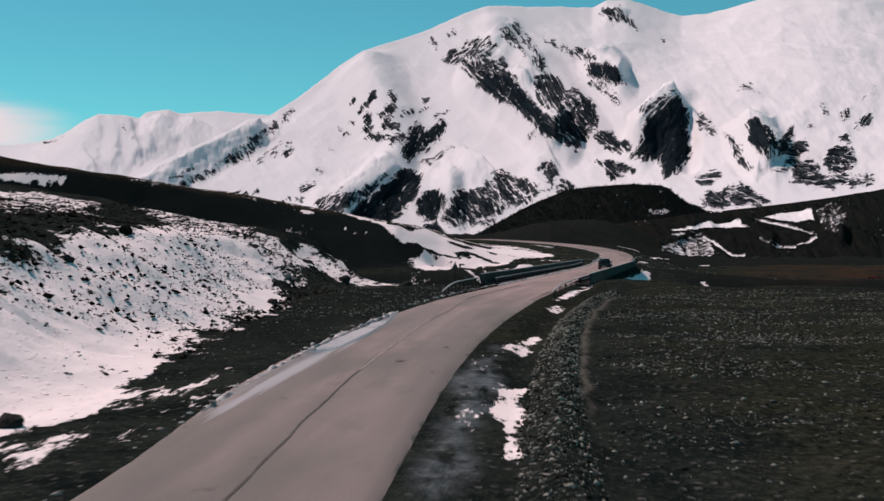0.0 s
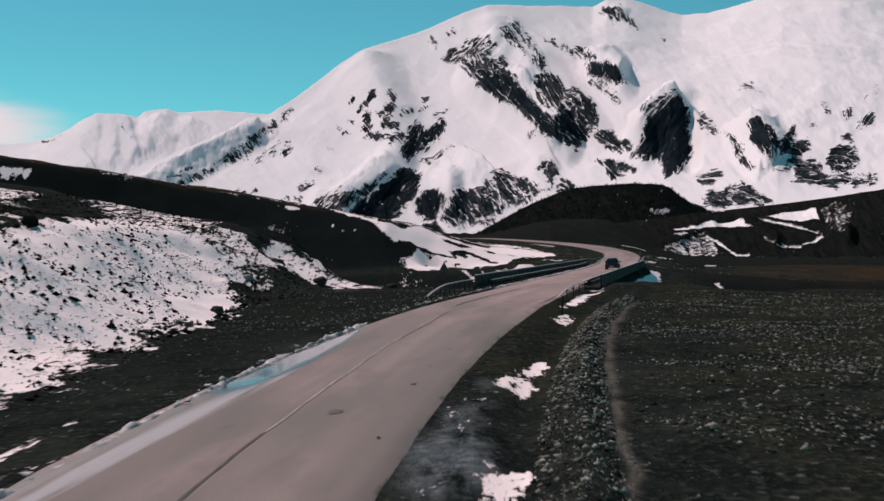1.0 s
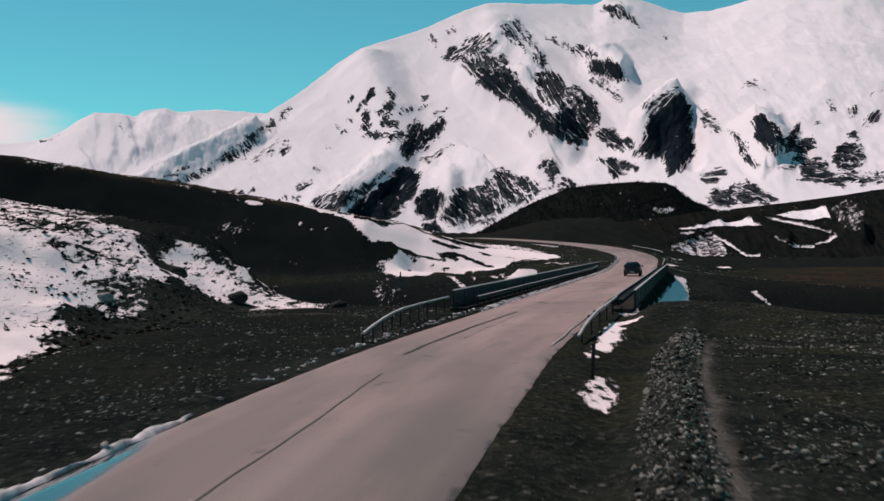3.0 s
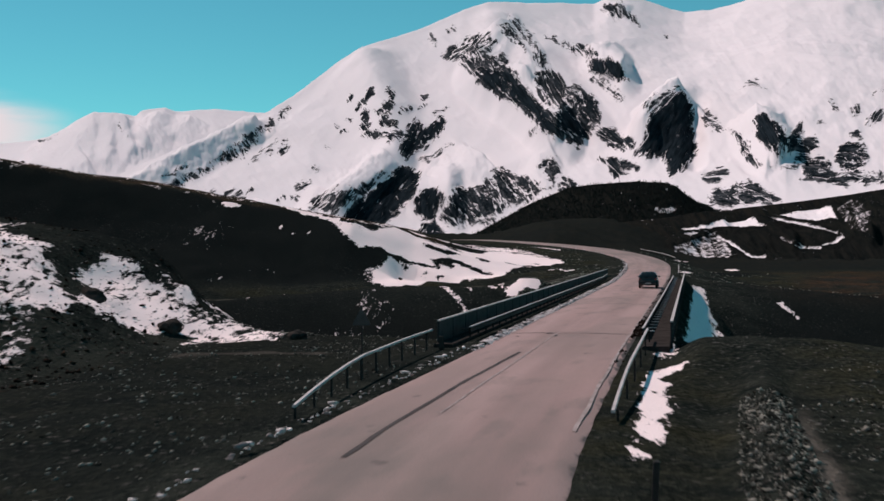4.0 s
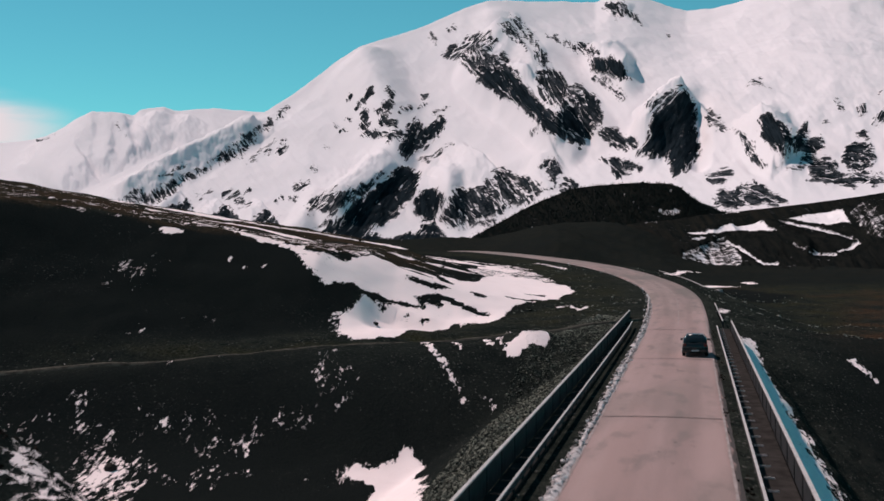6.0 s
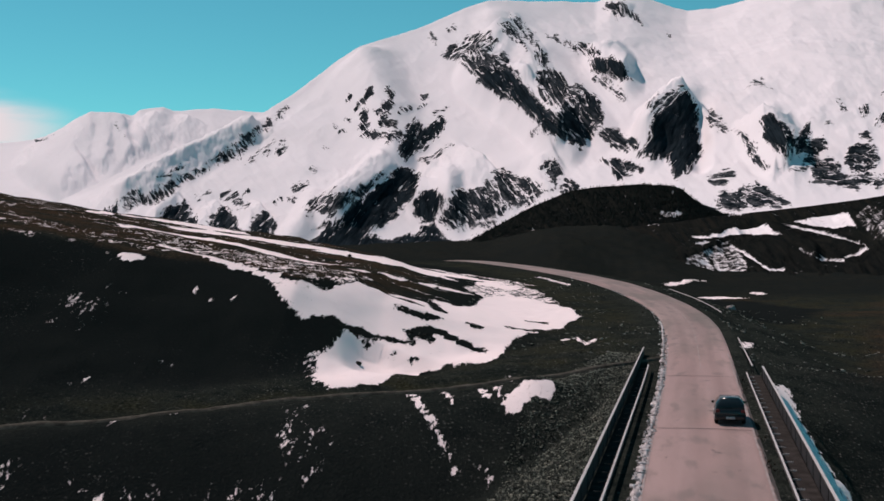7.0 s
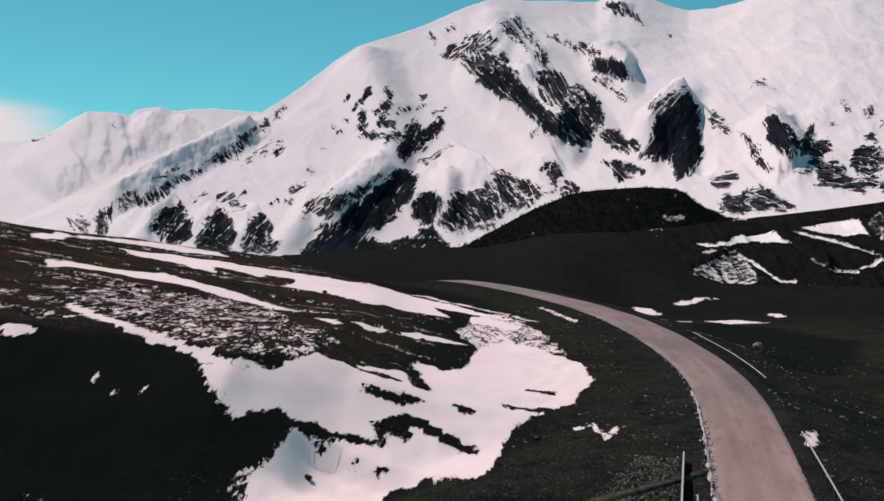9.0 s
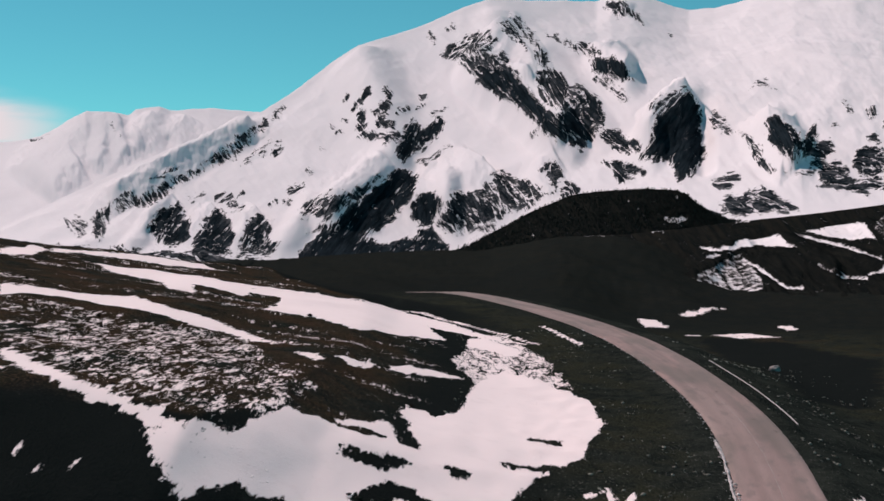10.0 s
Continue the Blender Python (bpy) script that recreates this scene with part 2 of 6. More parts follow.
SNOW_FIELDS_C = [
    (0.5, 1.2, [(-11.8, 114.6), (-10.6, 116.9), (-8.6, 113.7), (-20.2, 160.1), (-14.5, 154.8), (-2.9, 111.4), (-3.1, 105.4), (-4.9, 103), (-7.1, 103)]),
    (1.5, 0.7, [(-0.8, 154.6), (1.8, 154.5), (2.5, 158), (3.8, 158.3), (4.5, 141.4), (4.8, 106), (4.2, 107), (1.2, 150.9)]),
    (0.72, 0.35, [(2.7, 28.8), (3.5, 29.2), (3.1, 23.7), (2.6, 17.9), (2.2, 18.4)]),
    (0.72, 0.35, [(3.3, 41.0), (4.6, 46.0), (5.4, 48.6), (4.9, 43.5), (4.2, 39.0), (3.8, 38.0)]),
    (0.98, 0.4, [(8.4, 78.3), (9.8, 85.0), (11.3, 91.3), (11.8, 87.2), (10.6, 81.7), (8.7, 74.6), (8.3, 75.5)]),
    (0.62, 0.3, [(11.9, 94.4), (13.5, 101.9), (15.2, 104.1), (13.6, 95.8)]),
    (0.9, 0.5, [(37.1, 211.1), (39.1, 214.2), (37.3, 206.9), (35, 204.2)]),
]
SNOW_FIELDS_D = [
    (0.55, 0.35, [(6.9, 66.7), (7.8, 69.5), (8.6, 70.6), (8.7, 67.7), (7.7, 64.2), (7.3, 65.0)]),
    (0.5, 0.5, [(13.9, 101.9), (15, 102), (14.3, 98.8), (13.3, 99)]),
    (0.16, 0.5, [(1.4, 30.3), (2.8, 37.4), (3.2, 34.3), (2.7, 28.8), (2.3, 19.2), (1.5, 17.9), (1.4, 21.7)]),
    (0.32, 0.5, [(1.9, 36.8), (2.7, 38.7), (3.4, 40.9), (3.7, 39.1), (3, 34.3), (2.2, 33.1)]),
]
SNOW_FIELDS_E = [
    (1.5, 0.4, [(-55.1, 337.9), (-49.5, 340.0), (-43.0, 342.9), (-36.6, 342.3), (-28.5, 337.7), (-21.8, 340.8), (-16.7, 349.5), (-9.9, 345.7), (-2.0, 357.4), (4.8, 351.1), (12.1, 330.6), (16.4, 317.2), (22.7, 309.2), (18.0, 311.9), (11.0, 321.8), (5.2, 328.2), (8.2, 306.2), (4.0, 302.2), (-2.8, 281.5), (-9.6, 289.0), (-16.3, 287.3), (-19.3, 323.7), (-25.6, 326.8), (-24.7, 316.4), (-30.1, 320.7), (-34.5, 323.5), (-29.7, 304.0), (-31.9, 297.4), (-38.1, 318.9), (-44.1, 324.0), (-49.5, 329.2)]),
]
SNOW_FIELDS_F = [
    (1.5, 0.35, [(-44.3, 266.3), (-41.3, 268.7), (-36.6, 273.2), (-32.4, 281.1), (-25.9, 272.8), (-22.2, 272.0), (-17.9, 267.5), (-13.4, 260.9), (-10.3, 255.7), (-12.5, 255.7), (-16.6, 260.8), (-19.9, 261.3), (-23.5, 263.0), (-28.3, 266.0), (-33.3, 265.0), (-37.7, 262.3), (-39.9, 255.1)]),
    (1.4, 0.5, [(-68.7, 353.7), (-65.0, 366.3), (-59.9, 381.5), (-54.0, 388.0), (-47.0, 390.4), (-40.8, 381.9), (-47.3, 375.2), (-55.3, 373.6), (-60.3, 366.0), (-66.6, 350.6)]),
    (1.4, 0.5, [(-68.9, 329.3), (-72.5, 354.9), (-68.6, 350.3), (-61.6, 324.8), (-63.1, 314.4)]),
    (1.4, 0.3, [(-7.1, 250.0), (-5.1, 250.6), (-3.6, 247.1), (-4.5, 245.4)]),
    (1.4, 0.3, [(-2.9, 252.0), (0.6, 253.4), (0.8, 251.0), (-1.4, 248.1)]),
]
SNOW_FIELDS_G = [
    (1.4, 0.3, [(1.9, 254.7), (4.0, 260.0), (7.8, 262.4), (10.7, 261.1), (8.4, 259.1), (4.2, 253.9)]),
    (1.4, 0.3, [(11.8, 314.2), (14.6, 315.7), (19.4, 298.9), (18.2, 292.2), (15.6, 297.1), (11.6, 302.1)]),
    (0.30, 1, [(-31.9, 234.5), (-27.8, 251.1), (-19.0, 244.3), (-12.0, 246.0), (-5.6, 236.4), (-2.3, 226.6), (-3.8, 217.5), (-4.8, 210.7), (-11.2, 212.5), (-19.3, 218.8), (-25.4, 218.0)]),
    (1.15, 0.3, [(-25.4, 218.0), (-21.8, 215.0), (-17.3, 210.1), (-13.7, 207.3), (-11.2, 206.3), (-8.3, 205.2), (-7.0, 205.8), (-7.8, 203.1), (-11.5, 204.8), (-14.1, 205.9), (-17.6, 207.4), (-21.0, 210.6), (-23.2, 212.3)]),
]
SNOW_FIELDS_H = [
    (1.32, 0.45, [(-10.9, 203.7), (-7.8, 201.8), (-5.6, 207.3), (-3.2, 214.5), (-1.1, 215.4), (1.4, 219.9), (3.0, 221.6), (5.1, 236.4), (7.7, 234.0), (9.7, 238.4), (11.5, 255.6), (13.4, 268.8), (16.1, 273.8), (20.6, 267.1), (24.1, 254.7), (23.7, 240.5), (19.6, 224.4), (16.1, 217.8), (13.2, 209.9), (12.0, 202.2), (10.4, 195.4), (7.6, 195.8), (4.9, 196.6), (2.5, 197.8), (0.1, 199.0), (-1.8, 199.7), (-3.9, 201.2), (-5.9, 198.6), (-7.9, 198.8)]),
    (1.6, 0.4, [(-3.1, 199.4), (-1.8, 199.2), (0.1, 199.0), (3.0, 197.0), (7.7, 195.8), (4.0, 195.2), (1.3, 183.8), (-0.9, 182.0), (-2.5, 181.0), (-3.8, 183.7), (-4.5, 189.9)]),
]
SNOW_FIELDS_I = [
    (0.62, 0.4, [(-5.8, 191.0), (-4.7, 192.8), (-3.4, 193.2), (-2.2, 181.4), (-3.8, 181.6), (-5.1, 186.9)]),
    (0.39, 0.8, [(-30.1, 238.0), (-27.0, 253.6), (-21.8, 261.2), (-13.5, 257.3), (-4.7, 229.7), (-1.3, 217.4), (-4.6, 207.4), (-8.0, 202.6), (-11.1, 203.7), (-16.2, 206.4), (-21.3, 210.5), (-25.4, 215.2)]),
    (0.62, 0.5, [(9.4, 277.7), (13.1, 319.3), (18.5, 321.1), (22.5, 291.1), (23.3, 261.6), (19.8, 267.6), (16.1, 273.8), (12.2, 254.8)]),
    (1.3, 0.4, [(-26.4, 202.7), (-23.7, 204.4), (-22.4, 203.6), (-23.6, 201.1)]),
    (1.6, 0.35, [(10.7, 173.7), (11.5, 177.1), (12.8, 177.9), (15.1, 178.9), (14.3, 175.6), (13.0, 175.7), (11.9, 174.5), (11.6, 172.3), (10.9, 172.4)]),
]
SNOW_FIELDS = SNOW_FIELDS_A + SNOW_FIELDS_B + SNOW_FIELDS_C + SNOW_FIELDS_D + SNOW_FIELDS_E + SNOW_FIELDS_F + SNOW_FIELDS_G + SNOW_FIELDS_H + SNOW_FIELDS_I
SNOW_STREAKS_A = [
    (0.97, 1.3, [(-26.6, 332.7), (-10.4, 347.9), (3.3, 362), (11.6, 339.4)]),
    (1.1, 0.65, [(11.6, 339.4), (23.3, 310)]),
    (1.1, 0.65, [(25.6, 339.3), (29.1, 309)]),
    (0.97, 1.4, [(-67.4, 349.8), (-56.1, 371.9), (-40.1, 381.4)]),
    (0.97, 0.86, [(12.1, 309.3), (18.5, 297.2)]),
    (0.97, 0.6, [(66.8, 424.7), (80, 420), (94.9, 413.1)]),
    (0.97, 0.5, [(99.9, 450.3), (102.2, 442)]),
    (0.97, 0.5, [(42, 182.4), (43.2, 178.5)]),
    (0.87, 0.6, [(12.8, 92.1), (10.4, 87.3)]),
    (0.41, 0.6, [(-5.6, 20.5), (-5.4, 25.5), (-4.9, 30)]),
    (0.39, 0.4, [(-5.8, 34.5), (-6.2, 28.7)]),
    (1, 1, [(71, 208), (80, 211), (95, 214)]),
]
SNOW_STREAKS_B = [
    (0.9, 1, [(68.5, 218), (72, 223)]),
    (0.8, 0.5, [(78, 205), (86, 190)]),
    (0.62, 0.30, [(-28.7, 198.5), (-27.1, 194.7), (-24.8, 189.4)]),
    (0.62, 0.30, [(-27.8, 199.2), (-26.0, 195.1)]),
    (0.62, 0.30, [(-24.1, 193.6), (-23.4, 192.1)]),
    (0.62, 0.30, [(-22.8, 183.9), (-21.3, 180.8)]),
    (0.62, 0.30, [(-21.4, 179.4), (-20.6, 177.8)]),
    (0.9, 0.35, [(-17.2, 199.0), (-16.4, 197.5)]),
    (0.8, 0.3, [(-15.1, 196.6), (-14.0, 194.7)]),
    (0.8, 0.3, [(-13.7, 197.3), (-13.0, 197.9)]),
    (0.95, 0.5, [(4.1, 175.9), (5.0, 171.7), (5.9, 170.0)]),
    (0.8, 0.35, [(6.4, 179.5), (7.1, 173.0)]),
    (0.95, 0.4, [(9.2, 179.2), (9.6, 175.9)]),
    (0.9, 0.35, [(10.2, 179.6), (10.6, 176.3)]),
    (0.8, 0.3, [(11.6, 187.2), (11.6, 178.8)]),
]
SNOW_STREAKS_C = [
    (0.7, 0.3, [(0.8, 172.8), (1.9, 172.8)]),
    (0.8, 0.35, [(20.5, 214.2), (20.5, 207.6), (22.0, 211.9)]),
    (0.6, 0.3, [(17.8, 211.2), (20.1, 213.4)]),
    (0.62, 0.45, [(4.5, 174.0), (5.7, 169.5), (6.6, 166.5), (7.3, 164.4)]),
    (0.55, 0.40, [(8.6, 166.5), (9.2, 163.9)]),
    (0.42, 0.45, [(-17.0, 162.5), (-14.5, 160.4), (-12.2, 158.8)]),
    (0.40, 0.40, [(-20.0, 159.8), (-18.4, 159.8), (-16.5, 157.3)]),
    (0.38, 0.35, [(-15.4, 156.7), (-12.5, 152.3)]),
    (0.60, 0.35, [(-23.6, 182.0), (-21.5, 176.6)]),
]
SNOW_STREAKS = SNOW_STREAKS_A + SNOW_STREAKS_B + SNOW_STREAKS_C
SNOW_FIELDS = SNOW_FIELDS + [(1.25, 0.6, [(-71.0, 182.1), (-66.7, 184.6), (-60.5, 185.5), (-61.8, 183.9), (-67.5, 181.8), (-76, 179)]), (1.3, 0.5, [(63.0, 462.5), (68.5, 466.4), (69.3, 443.3), (65.0, 446.6), (62.3, 448.7)]), (1.2, 0.5, [(78.5, 480.9), (87.0, 491.0), (102.2, 510.1), (84.6, 480.0), (78.7, 471.8)]), (1.0, 0.5, [(75.8, 424.7), (86.8, 429.5), (90.1, 415.3), (78.7, 414.2)]), (1.2, 0.4, [(100.5, 451.9), (103.9, 452.7), (102.9, 439.1), (99.6, 440.5)]), (0.95, 0.5, [(-13.7, 207.2), (-9.5, 205.3), (-6.0, 206.7), (-2.9, 211.3), (-3.1, 207.0), (-4.2, 201.0), (-6.9, 196.5), (-7.8, 197.3), (-10.0, 200.4), (-11.1, 203.2)])]
# thin wet ice beside the asphalt
ICE_FILM = [(3.0, 42.0), (2.1, 35.6), (1.7, 31.2), (1.3, 22.0), (0.8, 14.0), (1.2, 14.0), (1.9, 21.7), (2.7, 29.0), (3.0, 35.2), (3.7, 41.0)]
BARE_BANDS_A = [
    [(1.9, 211.1), (3.5, 210.7), (5.5, 212.7)],
    [(-1.9, 200.6), (0.4, 201.5), (3.0, 202.0)],
    [(2.7, 204.4), (5.6, 208.2), (7.7, 205.7), (9.4, 204.4)],
    [(8.7, 214.3), (9.6, 213.4)],
    [(16.4, 232.3), (18.2, 231.0)],
    [(13.7, 219.2), (16.9, 220.2)],
    [(0.4, 216.3), (3.3, 217.2)],
    [(3.6, 231.6), (5.8, 218.0)],
    [(3.4, 204.5), (4.7, 204.5)],
]
BARE_BANDS = BARE_BANDS_A


def ground_cover(x, y):
    """Snow, grass and gravel at each place, and dark earth with shade painted in."""
    off = offset(x, y)
    snow = np.zeros(x.shape)
    ragged = 0.9 * fbm(x * 0.25, y * 0.25, 81, 4)
    for k, soft, pts in SNOW_FIELDS:
        d = inside_poly(x, y, pts) / (1.6 * soft) + 0.8 * ragged
        snow = np.maximum(snow, k * (smooth(-1.2, 3.6, d) if k > 1.4 and soft > 0.8 else smooth(-0.5, 0.6, d)))
    for k, w, pts in SNOW_STREAKS:
        for (x0, y0), (x1, y1) in zip(pts, pts[1:]):
            c = capsule(x, y, x0, y0, x1, y1, w)
            snow = np.maximum(snow, k * smooth(0.1, 0.6, c + 0.25 * ragged))
    snow = snow * np.where(off > 0, smooth(np.where(y < 66, 2.45, 3.9), np.where(y < 66, 2.95, 4.5), off), smooth(road_half(y) + 0.2, road_half(y) + 0.8, -off))
    # bare bands across the snowfield
    for pts in BARE_BANDS:
        for (x0, y0), (x1, y1) in zip(pts, pts[1:]):
            c = capsule(x, y, x0, y0, x1, y1, 1.5)
            snow = snow - 1.35 * smooth(0.15, 0.7, c + 0.3 * ragged)
    # snow shed over the right side of the crossing
    inner, outer = np.interp(y, (100, 178), (5.1, 5.6)), np.interp(y, (100, 140, 178), (8.0, 7.8, 7.3))
    lane = smooth(inner, inner + 0.35, off) * smooth(outer + 0.5, outer - 0.4, off + 0.5 * ragged)
    snow = np.maximum(snow, (1.45 - 0.95 * smooth(6.2, 7.8, off)) * lane * smooth(98, 106, y) * smooth(186, 180, y))
    a, b = hill_foot_a(x, y), hill_foot_b(x, y)
    # thin scatter on the tops of both hills
    snow = np.maximum(snow, 0.37 * smooth(14, 22, b) * smooth(-0.2, 0.5, fbm(x * 0.05, y * 0.14, 91, 3)) * smooth(500, 380, y))
    snow = np.where(snow < 0.8, snow * (1 - 0.9 * smooth(2, 6, b) * smooth(1.0, 0.95, b / hill_width(x)) * smooth(-2, -8, x)), snow)
    # small remnants in the gully and on the dark face
    bits = smooth(0.05, 0.35, fbm(x * 0.16, y * 0.16, 98, 3)) * smooth(4, 10, np.abs(off))
    snow = np.maximum(snow, 0.19 * bits * smooth(-40, -25, x) * smooth(8, 0, x) * smooth(112, 124, y) * smooth(176, 168, y))
    snow = np.maximum(snow, 0.13 * smooth(0.15, 0.4, fbm(x * 0.10, y * 0.10, 99, 3)) * smooth(2, 6, b) * smooth(-4, -10, x) * smooth(230, 200, y))
    gravel = np.clip(0.55 - 0.35 * smooth(185, 205, y) + 0.9 * fbm(x * 0.06, y * 0.06, 95, 3), 0, 1)
    row = np.interp(y, (0, 18, 71, 90), (5.0, 5.3, 7.3, 8.0))
    gravel = np.maximum(gravel, smooth(1.3, 0.5, np.abs(off - row)) * smooth(90, 80, y))
    gravel = np.maximum(gravel, smooth(6.5, 4.5, np.abs(off)) * 0.5)
    shoulder = smooth(88, 98, y) * smooth(240, 200, y) * smooth(22, 16, np.abs(off))
    gravel = np.maximum(gravel, shoulder)
    grass = smooth(520, 400, y) * np.clip(np.exp(-((y - bench_y(x) - 2) / 4.5) ** 2) * smooth(30, 18, x) * smooth(-40, -10, x) + smooth(7, 11, off) * smooth(102, 92, y) * 0.85 + smooth(10, 26, off) * smooth(175, 200, y) + smooth(15, 22, b) + 0.5 * smooth(-26, -18, off) * smooth(-4.4, -6, off) * smooth(55, 75, y) * smooth(118, 108, y) * smooth(1.0, -0.5, a) + 0.75 * smooth(-30, -16, off) * smooth(-4, -8, off) * smooth(186, 200, y), 0, 1)
    grass = np.maximum(grass, 0.85 * smooth(2.2, 2.8, off) * smooth(row - 0.4, row - 1.2, off) * smooth(98, 88, y) * smooth(36, 46, y))
    # shade of the slopes turned from the sun, laid on as darker cover
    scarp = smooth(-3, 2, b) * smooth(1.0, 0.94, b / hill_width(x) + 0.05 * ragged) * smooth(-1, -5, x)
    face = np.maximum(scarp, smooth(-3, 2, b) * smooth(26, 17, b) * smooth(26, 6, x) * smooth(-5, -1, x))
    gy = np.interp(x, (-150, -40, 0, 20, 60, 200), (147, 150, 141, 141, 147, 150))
    scree_shade = np.clip(np.maximum(face, np.exp(-((y - gy) / np.interp(x, (20, 45), (34, 58))) ** 4)) * smooth(0, 14, np.abs(off) - 4), 0, 1)
    peat = np.clip(0.7 * smooth(16, 26, b) + 0.5 * smooth(22, 40, off) * smooth(190, 215, y) * smooth(-0.1, 0.4, fbm(x * 0.03, y * 0.03, 97, 3)) + 0.9 * smooth(0, 9, x - 38 - (y - 188) * 0.38) * smooth(180, 192, y) * smooth(300, 265, y), 0, 1) * smooth(470, 430, y)
    grass = np.maximum(grass, 0.75 * smooth(430, 480, y) * smooth(1300, 900, y) * smooth(0.35, 1.0, ridged((x + 0.55 * y) * 0.022, y * 0.006, 53, 4, 0.55)))
    scree_shade = scree_shade * (1 - 0.85 * np.exp(-((y - bench_y(x) - 2) / 4.0) ** 2) * smooth(30, 18, x) * smooth(-40, -10, x))
    scree_shade = np.maximum(scree_shade, 0.85 * smooth(415, 470, y) * smooth(0.13, 0.08, (x - 5.5) / np.maximum(y - 65, 50)) * smooth(680, 580, y))
    scree_shade = np.maximum(scree_shade, 0.12 * smooth(2.2, 2.8, off) * smooth(np.interp(y, (0, 18, 71, 90), (4.6, 4.9, 6.4, 7.0)), np.interp(y, (0, 18, 71, 90), (3.9, 4.2, 5.6, 6.0)), off) * smooth(98, 88, y))
    scree_shade = np.maximum(scree_shade, 0.75 * smooth(395, 450, y) * smooth(1500, 1100, y))
    # hollow beyond the bend, its shade painted inside this outline
    scree_shade = np.maximum(scree_shade, smooth(-1.5, 2.0, inside_poly(x, y, [(70.5, 418.1), (89.4, 403.4), (94.6, 358.5), (62.3, 272.4), (53.6, 276.9), (59.6, 322.7)]) + 3 * ragged))
    scree_shade = np.maximum(scree_shade, 0.55 * smooth(-30, -22, off) * smooth(-4.2, -5.2, off) * smooth(20, 55, y) * smooth(122, 112, y) * smooth(1.5, -0.5, a))
    worn = ridged((x + 0.55 * y) * 0.022, y * 0.006, 53, 4, 0.55)
    peat = np.maximum(peat, smooth(430, 500, y) * smooth(1400, 1000, y) * (0.03 + 0.14 * smooth(0.2, 0.7, worn)))
    sand = np.exp(-((off - row - 0.75 - 0.35 * ragged) / np.interp(y, (30, 60), (0.12, 0.22))) ** 2) * smooth(20, 30, y) * smooth(86, 74, y)
    for (x0, y0), (x1, y1) in zip([(-5.9, 96.7), (-5.0, 97.0), (-3.2, 97.5), (-1.9, 98.2)], [(-5.0, 97.0), (-3.2, 97.5), (-1.9, 98.2), (-0.7, 99.3)]):
        sand = np.maximum(sand, 0.9 * smooth(0.1, 0.6, capsule(x, y, x0, y0, x1, y1, 0.8) + 0.3 * ragged))
    ice = smooth(-0.5, 0.4, inside_poly(x, y, ICE_FILM) + 0.5 * ragged) * smooth(40, 26, y) + 0.6 * smooth(-0.5, 0.4, inside_poly(x, y, ICE_FILM) + 0.9 * ragged - 0.2) * smooth(26, 40, y)
    # the last entry holds the painted shade and dark earth, not water
    return {"ice": ice, "sand": sand, "peat": peat, "snow": np.clip(snow, 0, 1.8), "grass": grass, "gravel": gravel, "wet_or_shade": scree_shade}



